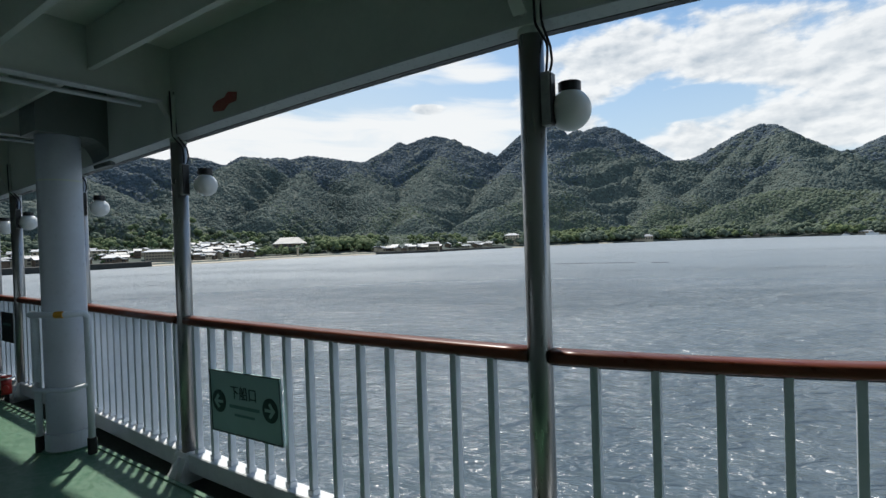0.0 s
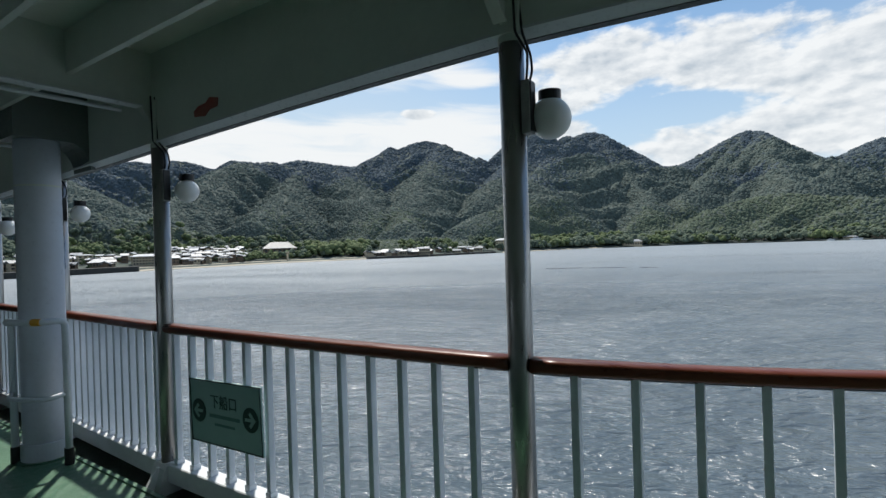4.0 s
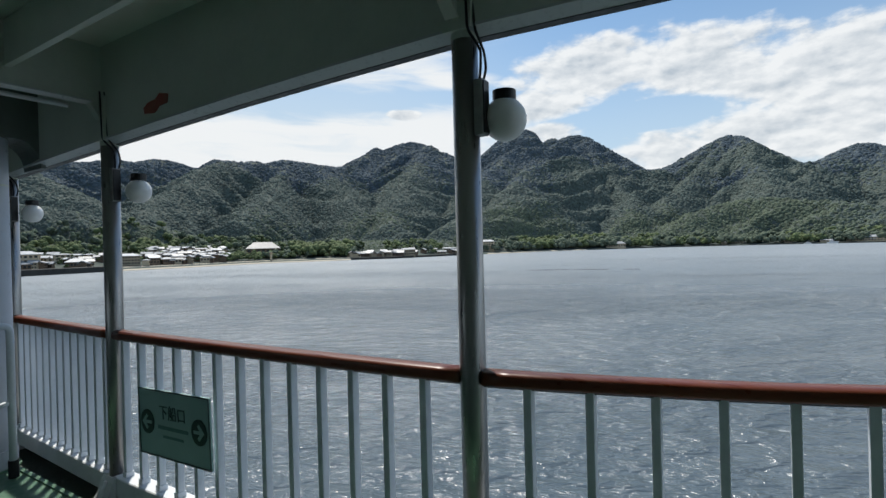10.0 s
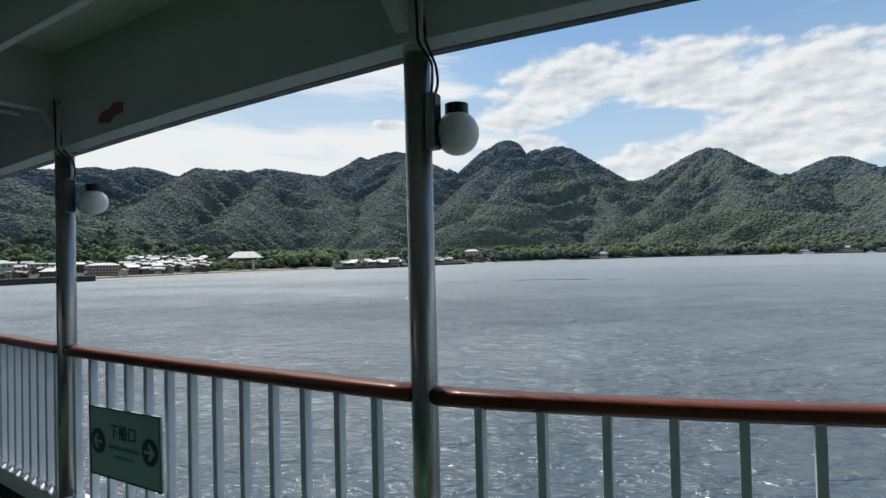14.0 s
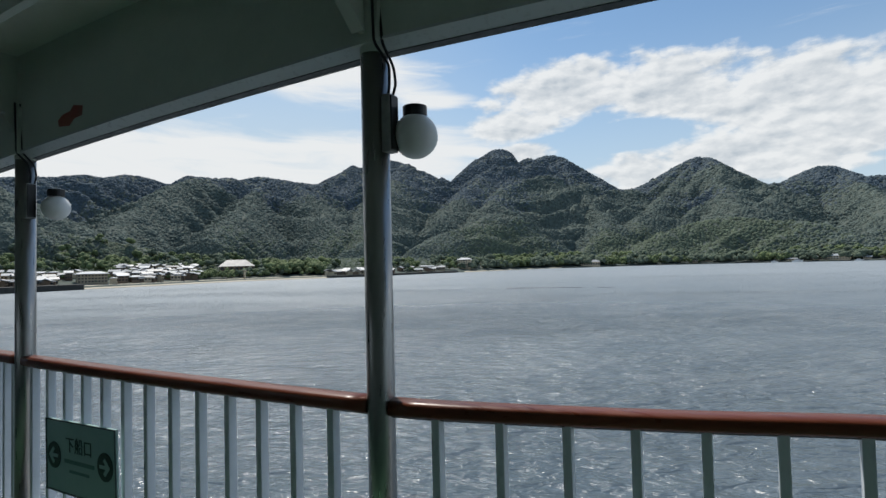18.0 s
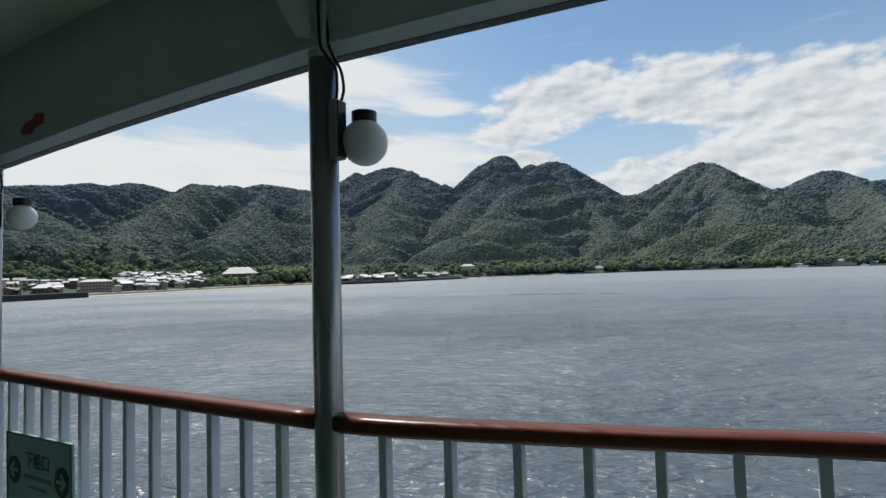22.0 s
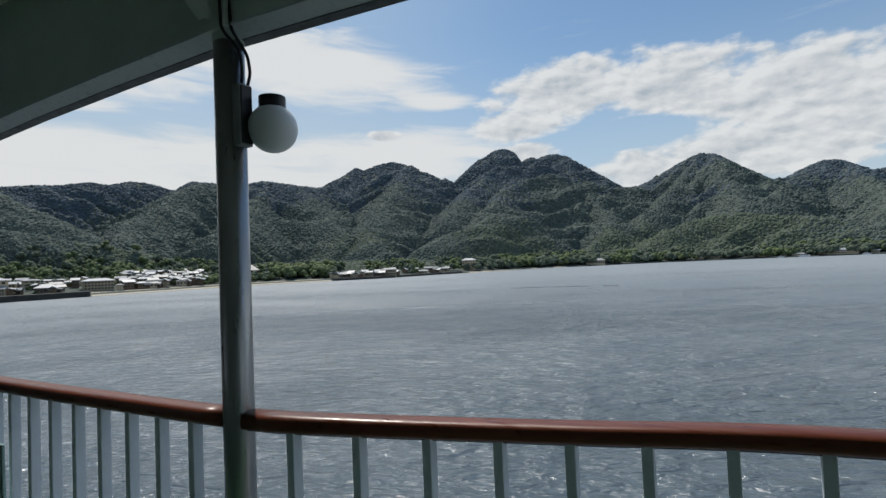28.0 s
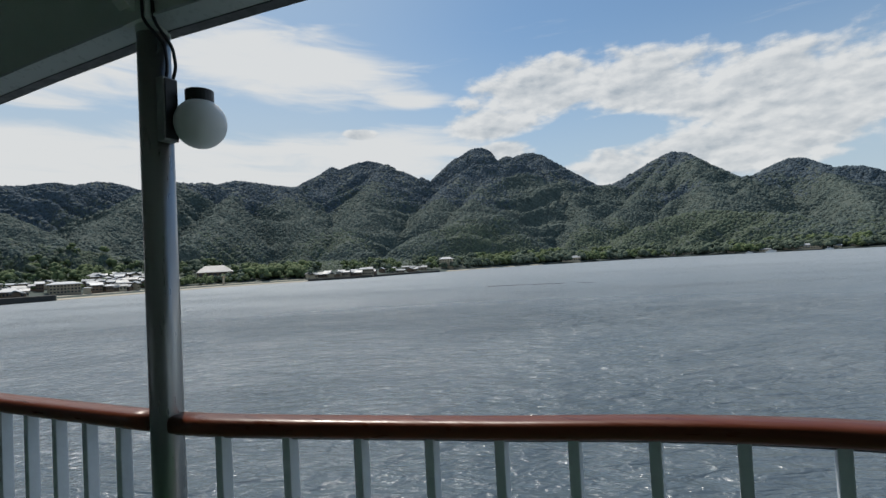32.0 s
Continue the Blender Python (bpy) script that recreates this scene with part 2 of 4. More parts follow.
TILE = surface("pale_grey_roof_tile", (0.44, 0.45, 0.46), 0.5, 0, (0.31, 0.32, 0.33), 0.3, 0.9, each=0.30)
SLATE = surface("grey_slate_roof", (0.30, 0.32, 0.33), 0.55, 0, (0.20, 0.21, 0.22), 0.3, 0.9, each=0.30)
PLASTER = surface("beige_plaster", (0.52, 0.42, 0.29), 0.85, 0, (0.40, 0.32, 0.22), 0.3, 0.9, each=0.30)
TIMBER = surface("brown_timber", (0.22, 0.145, 0.092), 0.8, 0, (0.13, 0.088, 0.06), 0.4, 0.9, each=0.25)
GLASS = surface("dark_window_glass", (0.030, 0.036, 0.040), 0.12, 0, (0.02, 0.024, 0.028), 1.0, 0.5)
FOREST = surface("forest_leaves", (0.126, 0.152, 0.130), 0.85, 0, (0.074, 0.098, 0.092), 0.011, 0.9, island=0.20, gloss=0.08)
# leaves of the far ridges, with blue distance haze put into their colour
HAZY_WOODS = surface("haze_tinted_leaves", (0.104, 0.132, 0.150), 0.85, 0, (0.066, 0.090, 0.108), 0.011, 0.9, island=0.18, gloss=0.08)
OLIVE = surface("olive_leaves", (0.128, 0.156, 0.108), 0.85, 0, (0.076, 0.098, 0.074), 0.014, 0.9, island=0.24, gloss=0.08)
GROVE = surface("light_green_leaves", (0.130, 0.160, 0.072), 0.8, 0, (0.076, 0.104, 0.052), 0.02, 0.9, island=0.30, gloss=0.1)
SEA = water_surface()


def opal_glass():
    m = bpy.data.materials.new("opal_glass")
    m.use_nodes = True
    p = m.node_tree.nodes["Principled BSDF"]
    p.inputs["Base Color"].default_value = (0.80, 0.80, 0.79, 1)
    p.inputs["Roughness"].default_value = 0.32
    p.inputs["Subsurface Weight"].default_value = 0.35
    p.inputs["Subsurface Radius"].default_value = (0.05, 0.05, 0.05)
    p.inputs["Subsurface Scale"].default_value = 1.0
    return m


OPAL = opal_glass()

# ================= mesh helpers =================


def part(name, bm, material, parent=None, label="", smooth=False):
    """Links a bmesh as one mesh object, under a thing or a part."""
    me = bpy.data.meshes.new(name)
    if smooth:
        for f in bm.faces:
            f.smooth = True
    bm.to_mesh(me)
    bm.free()
    me.materials.append(material)
    ob = new(name, me)
    if parent:
        ob.parent = parent
    if label:
        tagged(ob, label)
    return ob


def thing(name, label, category, at=(0, 0, 0), group="", kind=""):
    ob = new(name)
    ob.empty_display_size = 0.1
    ob.location = at
    return tagged(ob, label, category, group, kind)


def box(x0, x1, y0, y1, z0, z1, bevel=0.0, bm=None):
    own = bmesh.new()
    bmesh.ops.create_cube(own, size=1.0, matrix=Matrix.LocRotScale(((x0 + x1) / 2, (y0 + y1) / 2, (z0 + z1) / 2), None, (x1 - x0, y1 - y0, z1 - z0)))
    if bevel:
        bmesh.ops.bevel(own, geom=own.edges[:], offset=bevel, segments=2, affect="EDGES", profile=0.6)
    return own


def add(bm, other, m=Matrix()):
    """Adds another bmesh to bm at a pose and frees it."""
    me = bpy.data.meshes.new("tmp")
    other.transform(m)
    other.to_mesh(me)
    other.free()
    bm.from_mesh(me)
    bpy.data.meshes.remove(me)
    return bm


def tube(points, radius, sides=14, caps=True, square=1.0, squash=None):
    """A pipe along points; squash = (width, height) gives an oval section for level runs."""
    bm = bmesh.new()
    pts = [Vector(p) for p in points]
    rings = []
    for i, p in enumerate(pts):
        way = (pts[min(i + 1, len(pts) - 1)] - pts[max(i - 1, 0)]).normalized()
        up = Vector((0, 0, 1)) if abs(way.z) < 0.9 else Vector((0, 1, 0))
        side = way.cross(up).normalized()
        up = side.cross(way).normalized()
        a, b = squash or (radius, radius)
        rings.append([bm.verts.new(p + side * (a * math.copysign(abs(math.cos(t)) ** square, math.cos(t))) + up * (b * math.copysign(abs(math.sin(t)) ** square, math.sin(t))))
                      for t in (2 * math.pi * j / sides for j in range(sides))])
    for r0, r1 in zip(rings, rings[1:]):
        for j in range(sides):
            bm.faces.new((r0[j], r0[(j + 1) % sides], r1[(j + 1) % sides], r1[j]))
    if caps:
        bm.faces.new(rings[0][::-1])
        bm.faces.new(rings[-1])
    bmesh.ops.recalc_face_normals(bm, faces=bm.faces[:])
    return bm


def bend(points, radius, steps=6):
    """Rounds the corners of a line of points."""
    pts = [Vector(p) for p in points]
    out = [pts[0]]
    for a, b, c in zip(pts, pts[1:], pts[2:]):
        d0, d1 = (a - b).normalized(), (c - b).normalized()
        s, e = b + d0 * radius, b + d1 * radius
        out += [s.lerp(b, t).lerp(b.lerp(e, t), t) for t in (i / steps for i in range(steps + 1))]
    return out + [pts[-1]]


def prism(outline, y0, y1):
    """An outline in x and z, drawn out from y0 to y1."""
    bm = bmesh.new()
    a = [bm.verts.new((x, y0, z)) for x, z in outline]
    b = [bm.verts.new((x, y1, z)) for x, z in outline]
    n = len(a)
    bm.faces.new(a)
    bm.faces.new(b[::-1])
    for i in range(n):
        bm.faces.new((a[i], b[i], b[(i + 1) % n], a[(i + 1) % n]))
    bmesh.ops.recalc_face_normals(bm, faces=bm.faces[:])
    return bm


def flank(outline, x0, x1):
    """An outline in y and z, drawn out from x0 to x1."""
    bm = prism([(y, z) for y, z in outline], x0, x1)
    bm.transform(Matrix(((0, 1, 0, 0), (1, 0, 0, 0), (0, 0, 1, 0), (0, 0, 0, 1))))
    bmesh.ops.recalc_face_normals(bm, faces=bm.faces[:])
    return bm


def grid_mesh(name, verts, rows, cols, material, smooth=True):
    me = bpy.data.meshes.new(name)
    i = np.arange(rows - 1)[:, None] * cols + np.arange(cols - 1)[None, :]
    quads = np.stack([i, i + 1, i + cols + 1, i + cols], -1).reshape(-1, 4)
    me.vertices.add(len(verts))
    me.vertices.foreach_set("co", np.asarray(verts, np.float32).ravel())
    me.loops.add(quads.size)
    me.loops.foreach_set("vertex_index", quads.astype(np.int32).ravel())
    me.polygons.add(len(quads))
    me.polygons.foreach_set("loop_start", (np.arange(len(quads)) * 4).astype(np.int32))
    me.polygons.foreach_set("use_smooth", np.full(len(quads), smooth))
    me.update(calc_edges=True)
    me.validate()
    me.materials.append(material)
    return new(name, me)


# ================= sea and island =================
SEA_Z = -9.0
EYE = (1.1, -1.5, 1.5)                   # about where the passenger stands
RISE = EYE[2] - SEA_Z
TABLE = np.random.RandomState(7).rand(256, 256)


def cloudy(x, y, seed=0):
    """Smooth value noise from 0 to 1."""
    x, y = np.asarray(x, float) + seed * 17.3, np.asarray(y, float) + seed * 9.1
    xi, yi = np.floor(x).astype(int), np.floor(y).astype(int)
    fx, fy = x - xi, y - yi
    fx, fy = fx * fx * (3 - 2 * fx), fy * fy * (3 - 2 * fy)
    t = lambda a, b: TABLE[a % 256, b % 256]
    return (t(xi, yi) * (1 - fx) + t(xi + 1, yi) * fx) * (1 - fy) + (t(xi, yi + 1) * (1 - fx) + t(xi + 1, yi + 1) * fx) * fy


def layered(x, y, seed=0, octaves=4):
    return sum(cloudy(x * 2 ** i, y * 2 ** i, seed + i) * 0.5 ** i for i in range(octaves)) / (2 - 0.5 ** (octaves - 1))


# summits as seen from the deck: bearing, height of the top, fall to the left and right (degrees per degree), roundness
SUMMITS = [
    (92.0, 9.0, 0.20, 0.30, 3.0), (72.2, 8.3, 0.30, 0.10, 1.84), (63.0, 9.13, 0.11, 0.40, 0.05), (59.9, 9.37, 0.30, 0.22, 0.79),
    (55.1, 9.63, 1.00, 0.16, 0.44), (51.8, 9.59, 0.41, 0.32, 0.62), (48.6, 9.77, 0.44, 0.13, 0.51), (38.2, 11.31, 0.47, 0.53, 0.05),
    (34.5, 11.95, 0.49, 0.48, 1.30), (21.8, 12.75, 0.97, 3.00, 2.60), (19.0, 11.70, 1.40, 1.80, 0.05), (16.6, 11.72, 0.34, 0.72, 1.40),
    (3.9, 7.55, 0.04, 0.45, 0.27), (1.5, 10.20, 0.44, 0.68, 0.52), (-8.2, 8.12, 0.41, 0.55, 0.48), (-12.1, 6.77, 0.52, 0.45, 0.51),
    (-17.0, 6.0, 0.60, 0.20, 1.5), (-30.0, 4.2, 0.2, 0.2, 2.0),
]


def skyline(b):
    b = np.asarray(b, float)
    v = []
    for at, top, left, right, w in SUMMITS:
        d = b - at
        v.append(top - np.where(d > 0, left, right) * (np.sqrt(d * d + w * w) - w))
    v = np.array(v)
    big = v.max(0)
    return np.maximum(big + np.log(np.exp((v - big) * 16).sum(0)) / 16, 1.0)


def shore(b):
    """How far off the waterline lies at a bearing."""
    return np.interp(b, [-60, -20, -8, 0, 6, 11.5, 17.5, 24, 36, 50, 58, 72, 100],
                     [1300, 1200, 1150, 1120, 1080, 960, 880, 730, 560, 515, 450, 390, 350]) * (1 + 0.012 * (layered(np.asarray(b) * 0.7, 0.0, 3) - 0.5))


def ridge(b):
    return shore(b) + np.interp(b, [-60, 0, 12, 21, 35, 60, 100], [1250, 1300, 1500, 1450, 1350, 1500, 1300])


# crests of the hills: bearing, height of the crest in degrees, how far inland (0 waterline, 1 back ridge)
CRESTS = [
    [(62.9, 3.6, 0.30), (59.7, 5.9, 0.42), (56.1, 8.7, 0.60), (54.0, 9.9, 0.67), (51.0, 9.85, 0.68), (47.8, 10.1, 0.66), (44.4, 9.3, 0.62), (42.4, 7.4, 0.50), (39.4, 4.1, 0.32)],
    [(47.8, 9.6, 0.66), (49.5, 7.0, 0.48), (52.5, 4.0, 0.30)],
    [(95, 8.6, 0.80), (80, 8.2, 0.75), (74, 7.9, 0.68), (70, 7.6, 0.55), (66.5, 5.6, 0.40), (64.3, 3.9, 0.30)],
    [(95, 6.0, 0.24), (80, 5.4, 0.22), (69.5, 4.6, 0.20), (66.7, 4.2, 0.20), (63.8, 3.4, 0.17), (60.5, 2.6, 0.15), (57.9, 2.0, 0.13)],
    [(32.5, 12.2, 0.95), (34.0, 9.0, 0.72), (36.5, 5.6, 0.42), (37.5, 3.0, 0.25)],
    [(20.9, 12.8, 1.00), (19.8, 9.4, 0.85), (22.4, 7.5, 0.60), (24.4, 5.8, 0.45), (26.5, 3.7, 0.30)],
    [(22.3, 11.2, 0.95), (23.8, 9.9, 0.85), (26.7, 7.4, 0.60), (29.3, 5.0, 0.40)],
    [(15.8, 11.4, 1.00), (14.0, 8.2, 0.72), (11.6, 5.4, 0.48), (10.4, 3.2, 0.30)],
    [(30.4, 2.3, 0.15), (26.5, 4.0, 0.22), (22.8, 5.6, 0.28), (20.2, 5.0, 0.25), (18.2, 3.0, 0.17)],
    [(0.8, 10.2, 1.00), (0.4, 9.5, 0.92), (-0.6, 7.3, 0.70), (-1.8, 4.7, 0.45)],
    [(1.5, 10.0, 1.00), (4.5, 7.2, 0.75), (6.5, 5.2, 0.55), (8.2, 3.4, 0.38)],
    [(-9.0, 8.1, 1.00), (-6.3, 7.0, 0.90), (-4.0, 5.6, 0.65), (-2.1, 4.0, 0.40)],
    [(-9.4, 8.1, 1.00), (-12.0, 5.5, 0.70), (-14.0, 3.2, 0.40)],
    [(10.6, 2.2, 0.15), (5.2, 2.9, 0.20), (1.7, 3.8, 0.28), (-1.0, 3.9, 0.28), (-4.4, 3.45, 0.25), (-7.8, 3.0, 0.22), (-11.0, 2.0, 0.18), (-25.0, 2.0, 0.15)],
]


def plan(b, r):
    """Place in plan, from the deck, at a bearing and a distance."""
    turned = np.radians(np.asarray(b) + SHORE_TURN)
    return -np.sin(turned) * r, np.cos(turned) * r


def crest_segments():
    """Straight pieces of all crests in plan: both ends with their heights above the sea."""
    lines = [[(b, float(skyline(b)) - 0.16, 1.0) for b in np.concatenate([np.arange(104, 24, -0.8), np.arange(24, 14.6, -0.35), np.arange(14.4, -56, -0.8)])]] + CRESTS
    out = []
    for line in lines:
        ends = []
        for b, e, u in line:
            r = float(shore(b)) + u * float(ridge(b) - shore(b))
            x, y = plan(b, r)
            ends.append((float(x), float(y), RISE + r * math.tan(radians(min(e, float(skyline(b)) - 0.03)))))
        out += list(zip(ends, ends[1:]))
    return out


SEGMENTS = crest_segments()


def ground(b, u):
    """Height above the sea at a bearing, u of the way from the waterline to the back ridge."""
    b, u = np.broadcast_arrays(np.asarray(b, float), np.asarray(u, float))
    r0, r1 = shore(b), ridge(b)
    r = r0 + u * (r1 - r0)
    x, y = plan(b, r)
    x = x + 26 * (layered(x / 130, y / 130, 41, 3) - 0.5) * 2
    y = y + 26 * (layered(x / 130, y / 130, 47, 3) - 0.5) * 2
    top = RISE + r1 * np.tan(np.radians(skyline(b)))
    v = np.clip((u - 0.05) / 0.95, 0, 1)
    hill = top * 0.24 * v ** 1.3
    # side spurs and gullies run down from every crest
    stir = 2.6 * layered(x / 260, y / 260, 53, 3) + 0.9 * layered(x / 60, y / 60, 57, 2)
    across, inland = np.radians(b) * 62, np.log(r) * 62
    west = np.abs(np.sin(across * 0.8 - inland * 0.55 + stir * 2)) ** 1.5
    east = np.abs(np.sin(across * 0.62 + inland * 0.55 + stir * 2)) ** 1.5
    share = np.clip((b - 36) / 10, 0, 1)
    fold = 0.03 + (0.24 + 0.10 * share) * (west * share + east * (1 - share))
    for (ax, ay, az), (bx, by, bz) in SEGMENTS:
        lx, ly = bx - ax, by - ay
        long2 = lx * lx + ly * ly
        t = np.clip(((x - ax) * lx + (y - ay) * ly) / long2, 0, 1)
        dx, dy = x - ax - t * lx, y - ay - t * ly
        away = np.sqrt(dx * dx + dy * dy)
        hill = np.maximum(hill, az + (bz - az) * t - 0.54 * (np.sqrt(away * away + 260) - 16) - fold * np.minimum(away, 130))
    lead = np.clip(v / np.interp(b, [4, 9, 20, 26], [0.10, 0.26, 0.20, 0.10]), 0, 1)
    hill = hill * lead * lead * (3 - 2 * lead)
    hill = np.minimum(hill, RISE + r * np.tan(np.radians(np.maximum(skyline(b) - 0.05 * (u < 0.985), 0.3))))
    coast = 1.6 + 0.11 * np.clip(r - r0, 0, 190)
    back = np.where(u > 1, 1 - np.clip((u - 1) / 0.5, 0, 1) ** 1.3, 1)
    return np.where(u < 0, u * 300, np.maximum(coast, hill)) * back


def spot(b, d):
    """World place at a bearing and a distance inland from the waterline."""
    r = float(shore(b)) + d
    u = d / float(ridge(b) - shore(b))
    x, y = plan(b, r)
    return Vector((EYE[0] + float(x), EYE[1] + float(y), SEA_Z + float(ground(b, u))))


def build_island():
    bs = np.linspace(112, -62, 1300)
    us = np.concatenate([[-0.03, -0.01], np.linspace(0, 0.12, 14), np.linspace(0.12, 1.0, 210)[1:], [1.03, 1.08, 1.16, 1.3, 1.5]])
    B, U = np.meshgrid(bs, us)
    r = shore(B) + U * (ridge(B) - shore(B))
    z = SEA_Z + ground(B, U)
    x, y = plan(B, r)
    v = np.stack([EYE[0] + x, EYE[1] + y, z], -1).reshape(-1, 3)
    ob = grid_mesh("island_ground", v, len(us), len(bs), ROCK)
    tagged(ob, "steep forested island hills rising from the shore", "hills", kind="structure")


def clumps(name, label, places, radii, material, seed, tall=0.9, normals=None):
    """Leaf clumps: rough twenty-sided lumps joined into one mesh."""
    rs = np.random.RandomState(seed)
    if normals is None:                    # a whole rough ball
        bm = bmesh.new()
        bmesh.ops.create_icosphere(bm, subdivisions=1, radius=1.0)
        base = np.array([v.co[:] for v in bm.verts])
        tri = np.array([[v.index for v in f.verts] for f in bm.faces])
        bm.free()
    else:                                  # the upper side of a crown: rim, shoulder and top
        ring = [(math.cos(a), math.sin(a)) for a in (2 * math.pi * i / 5 for i in range(5))]
        base = np.array([(x, y, -0.35) for x, y in ring] + [(x * 0.62, y * 0.62, 0.72) for x, y in ring] + [(0, 0, 1.0)])
        tri = np.array([t for i in range(5) for t in ((i, (i + 1) % 5, 5 + i), ((i + 1) % 5, 5 + (i + 1) % 5, 5 + i), (5 + i, 5 + (i + 1) % 5, 10))])
    n, m = len(places), len(base)
    turn = rs.rand(n) * 6.283
    c, s = np.cos(turn), np.sin(turn)
    lump = base[None] * (0.72 + 0.56 * rs.rand(n, m, 1))
    x = lump[..., 0] * c[:, None] - lump[..., 1] * s[:, None]
    y = lump[..., 0] * s[:, None] + lump[..., 1] * c[:, None]
    z = lump[..., 2] * tall
    if normals is None:
        co = np.stack([x, y, z], -1)
    else:                                  # lie flat on the slope
        t1 = np.cross(normals, (0.0, 0.0, 1.0))
        t1 /= np.linalg.norm(t1, axis=1)[:, None] + 1e-9
        t2 = np.cross(normals, t1)
        co = x[..., None] * t1[:, None] + y[..., None] * t2[:, None] + z[..., None] * normals[:, None]
    co = co * radii[:, None, None] + places[:, None, :]
    faces = (tri[None] + (np.arange(n) * m)[:, None, None]).reshape(-1, 3)
    me = bpy.data.meshes.new(name)
    me.vertices.add(n * m)
    me.vertices.foreach_set("co", co.astype(np.float32).ravel())
    me.loops.add(faces.size)
    me.loops.foreach_set("vertex_index", faces.astype(np.int32).ravel())
    me.polygons.add(len(faces))
    me.polygons.foreach_set("loop_start", (np.arange(len(faces)) * 3).astype(np.int32))
    me.polygons.foreach_set("use_smooth", np.ones(len(faces), bool))
    me.update(calc_edges=True)
    me.materials.append(material)
    return tagged(new(name, me), label, "trees", kind="stuff")


def on_hills(b, u, lift):
    r = shore(b) + u * (ridge(b) - shore(b))
    x, y = plan(b, r)
    return np.stack([EYE[0] + x, EYE[1] + y, SEA_Z + ground(b, u) + lift], -1), r


def trees(b, d, size, rs, lumps=9):
    """Round crowns, each of many clumps: places and sizes."""
    u = d / (ridge(b) - shore(b))
    base, r = on_hills(b, u, 0.0)
    n = len(b)
    way = rs.normal(size=(n, lumps, 3))
    way /= np.linalg.norm(way, axis=2)[..., None]
    way[..., 2] = np.abs(way[..., 2]) * 1.2 - 0.35
    out = base[:, None, :] + np.array((0, 0, 1.0)) * size[:, None, None] * 0.95 + way * size[:, None, None] * 0.72
    return out.reshape(-1, 3), (size[:, None] * rs.uniform(0.30, 0.62, (n, lumps))).ravel()


def build_forest():
    rs = np.random.RandomState(21)
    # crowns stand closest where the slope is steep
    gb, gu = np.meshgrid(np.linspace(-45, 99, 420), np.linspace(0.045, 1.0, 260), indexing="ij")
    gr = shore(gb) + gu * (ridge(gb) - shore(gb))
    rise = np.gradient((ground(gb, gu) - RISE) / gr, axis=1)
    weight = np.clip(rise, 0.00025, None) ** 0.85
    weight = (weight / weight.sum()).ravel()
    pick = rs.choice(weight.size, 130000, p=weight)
    b = gb.ravel()[pick] + rs.uniform(-0.18, 0.18, len(pick))
    u = np.clip(gu.ravel()[pick] + rs.uniform(-0.0019, 0.0019, len(pick)), 0.045, 1.002)
    crest = rs.rand(len(pick)) < 0.045
    u = np.where(crest, rs.uniform(0.992, 1.003, len(pick)), u)
    p, r = on_hills(b, u, 0.0)
    size = r * 0.0031 * rs.uniform(0.55, 1.25, len(b)) * (0.8 + 0.4 * layered(b * 1.3, u * 18, 61, 2))
    p[:, 2] += size * rs.uniform(0.0, 0.30, len(b))
    # each crown leans with the slope it grows on
    east, _ = on_hills(b - 0.4, u, 0.0)
    west, _ = on_hills(b + 0.4, u, 0.0)
    low, _ = on_hills(b, u - 0.012, 0.0)
    high, _ = on_hills(b, u + 0.012, 0.0)
    lean = np.cross(east - west, high - low)
    lean /= np.linalg.norm(lean, axis=1)[:, None]
    lean += (0, 0, 0.12)
    lean += 0.10 * rs.normal(size=lean.shape)
    lean /= np.linalg.norm(lean, axis=1)[:, None]
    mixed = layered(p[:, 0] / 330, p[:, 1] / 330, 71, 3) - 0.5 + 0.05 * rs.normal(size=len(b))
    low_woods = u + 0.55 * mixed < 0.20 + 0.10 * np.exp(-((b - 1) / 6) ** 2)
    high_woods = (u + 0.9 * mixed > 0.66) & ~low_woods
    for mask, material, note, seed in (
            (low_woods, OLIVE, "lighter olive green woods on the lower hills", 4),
            (high_woods, HAZY_WOODS, "forest on the high ridges with distance haze in its leaf colour", 8),
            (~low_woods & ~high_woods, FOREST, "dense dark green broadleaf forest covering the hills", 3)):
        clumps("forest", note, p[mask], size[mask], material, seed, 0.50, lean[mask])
    # single crowns that break the skyline
    b = rs.uniform(-20, 76, 1500)
    p, r = on_hills(b, np.full(len(b), 0.997), 0.0)
    size = r * 0.0016 * rs.uniform(0.5, 1.25, len(b))
    p[:, 2] += size * 0.6
    clumps("ridge_trees", "single dark trees along the ridge against the sky", p, size, HAZY_WOODS, 9, 1.25)
    # rounded trees along the foot of the hills and round the houses
    n = 1900
    b = rs.uniform(-36, 92, n)
    d = rs.uniform(10, 120, n)
    wild = layered(b * 0.55, d * 0.004, 31, 3)
    town = ((b > 52.5) & (b < 78) & (d < 92)) | ((b > 25) & (b < 40.5) & (d < 34)) | ((b > 48.6) & (b < 52.8) & (d > 46) & (d < 84))
    keep = (wild > 0.36) & (~town | (rs.rand(n) < 0.75)) & (d > np.where(b > 41, 14, 10))
    b, d = b[keep], d[keep]
    b, d = np.concatenate([b, rs.uniform(50, 84, 260)]), np.concatenate([d, rs.uniform(92, 230, 260)])
    b, d = np.concatenate([b, rs.uniform(-18, 24, 420)]), np.concatenate([d, rs.uniform(5, 46, 420)])
    r = shore(b) + d
    size = r * 0.0072 * rs.uniform(0.55, 1.3, len(b)) * np.where(b < 12, 0.85, 1.0) * np.where((b > 52) & (d < 92), 0.6, 1.0)
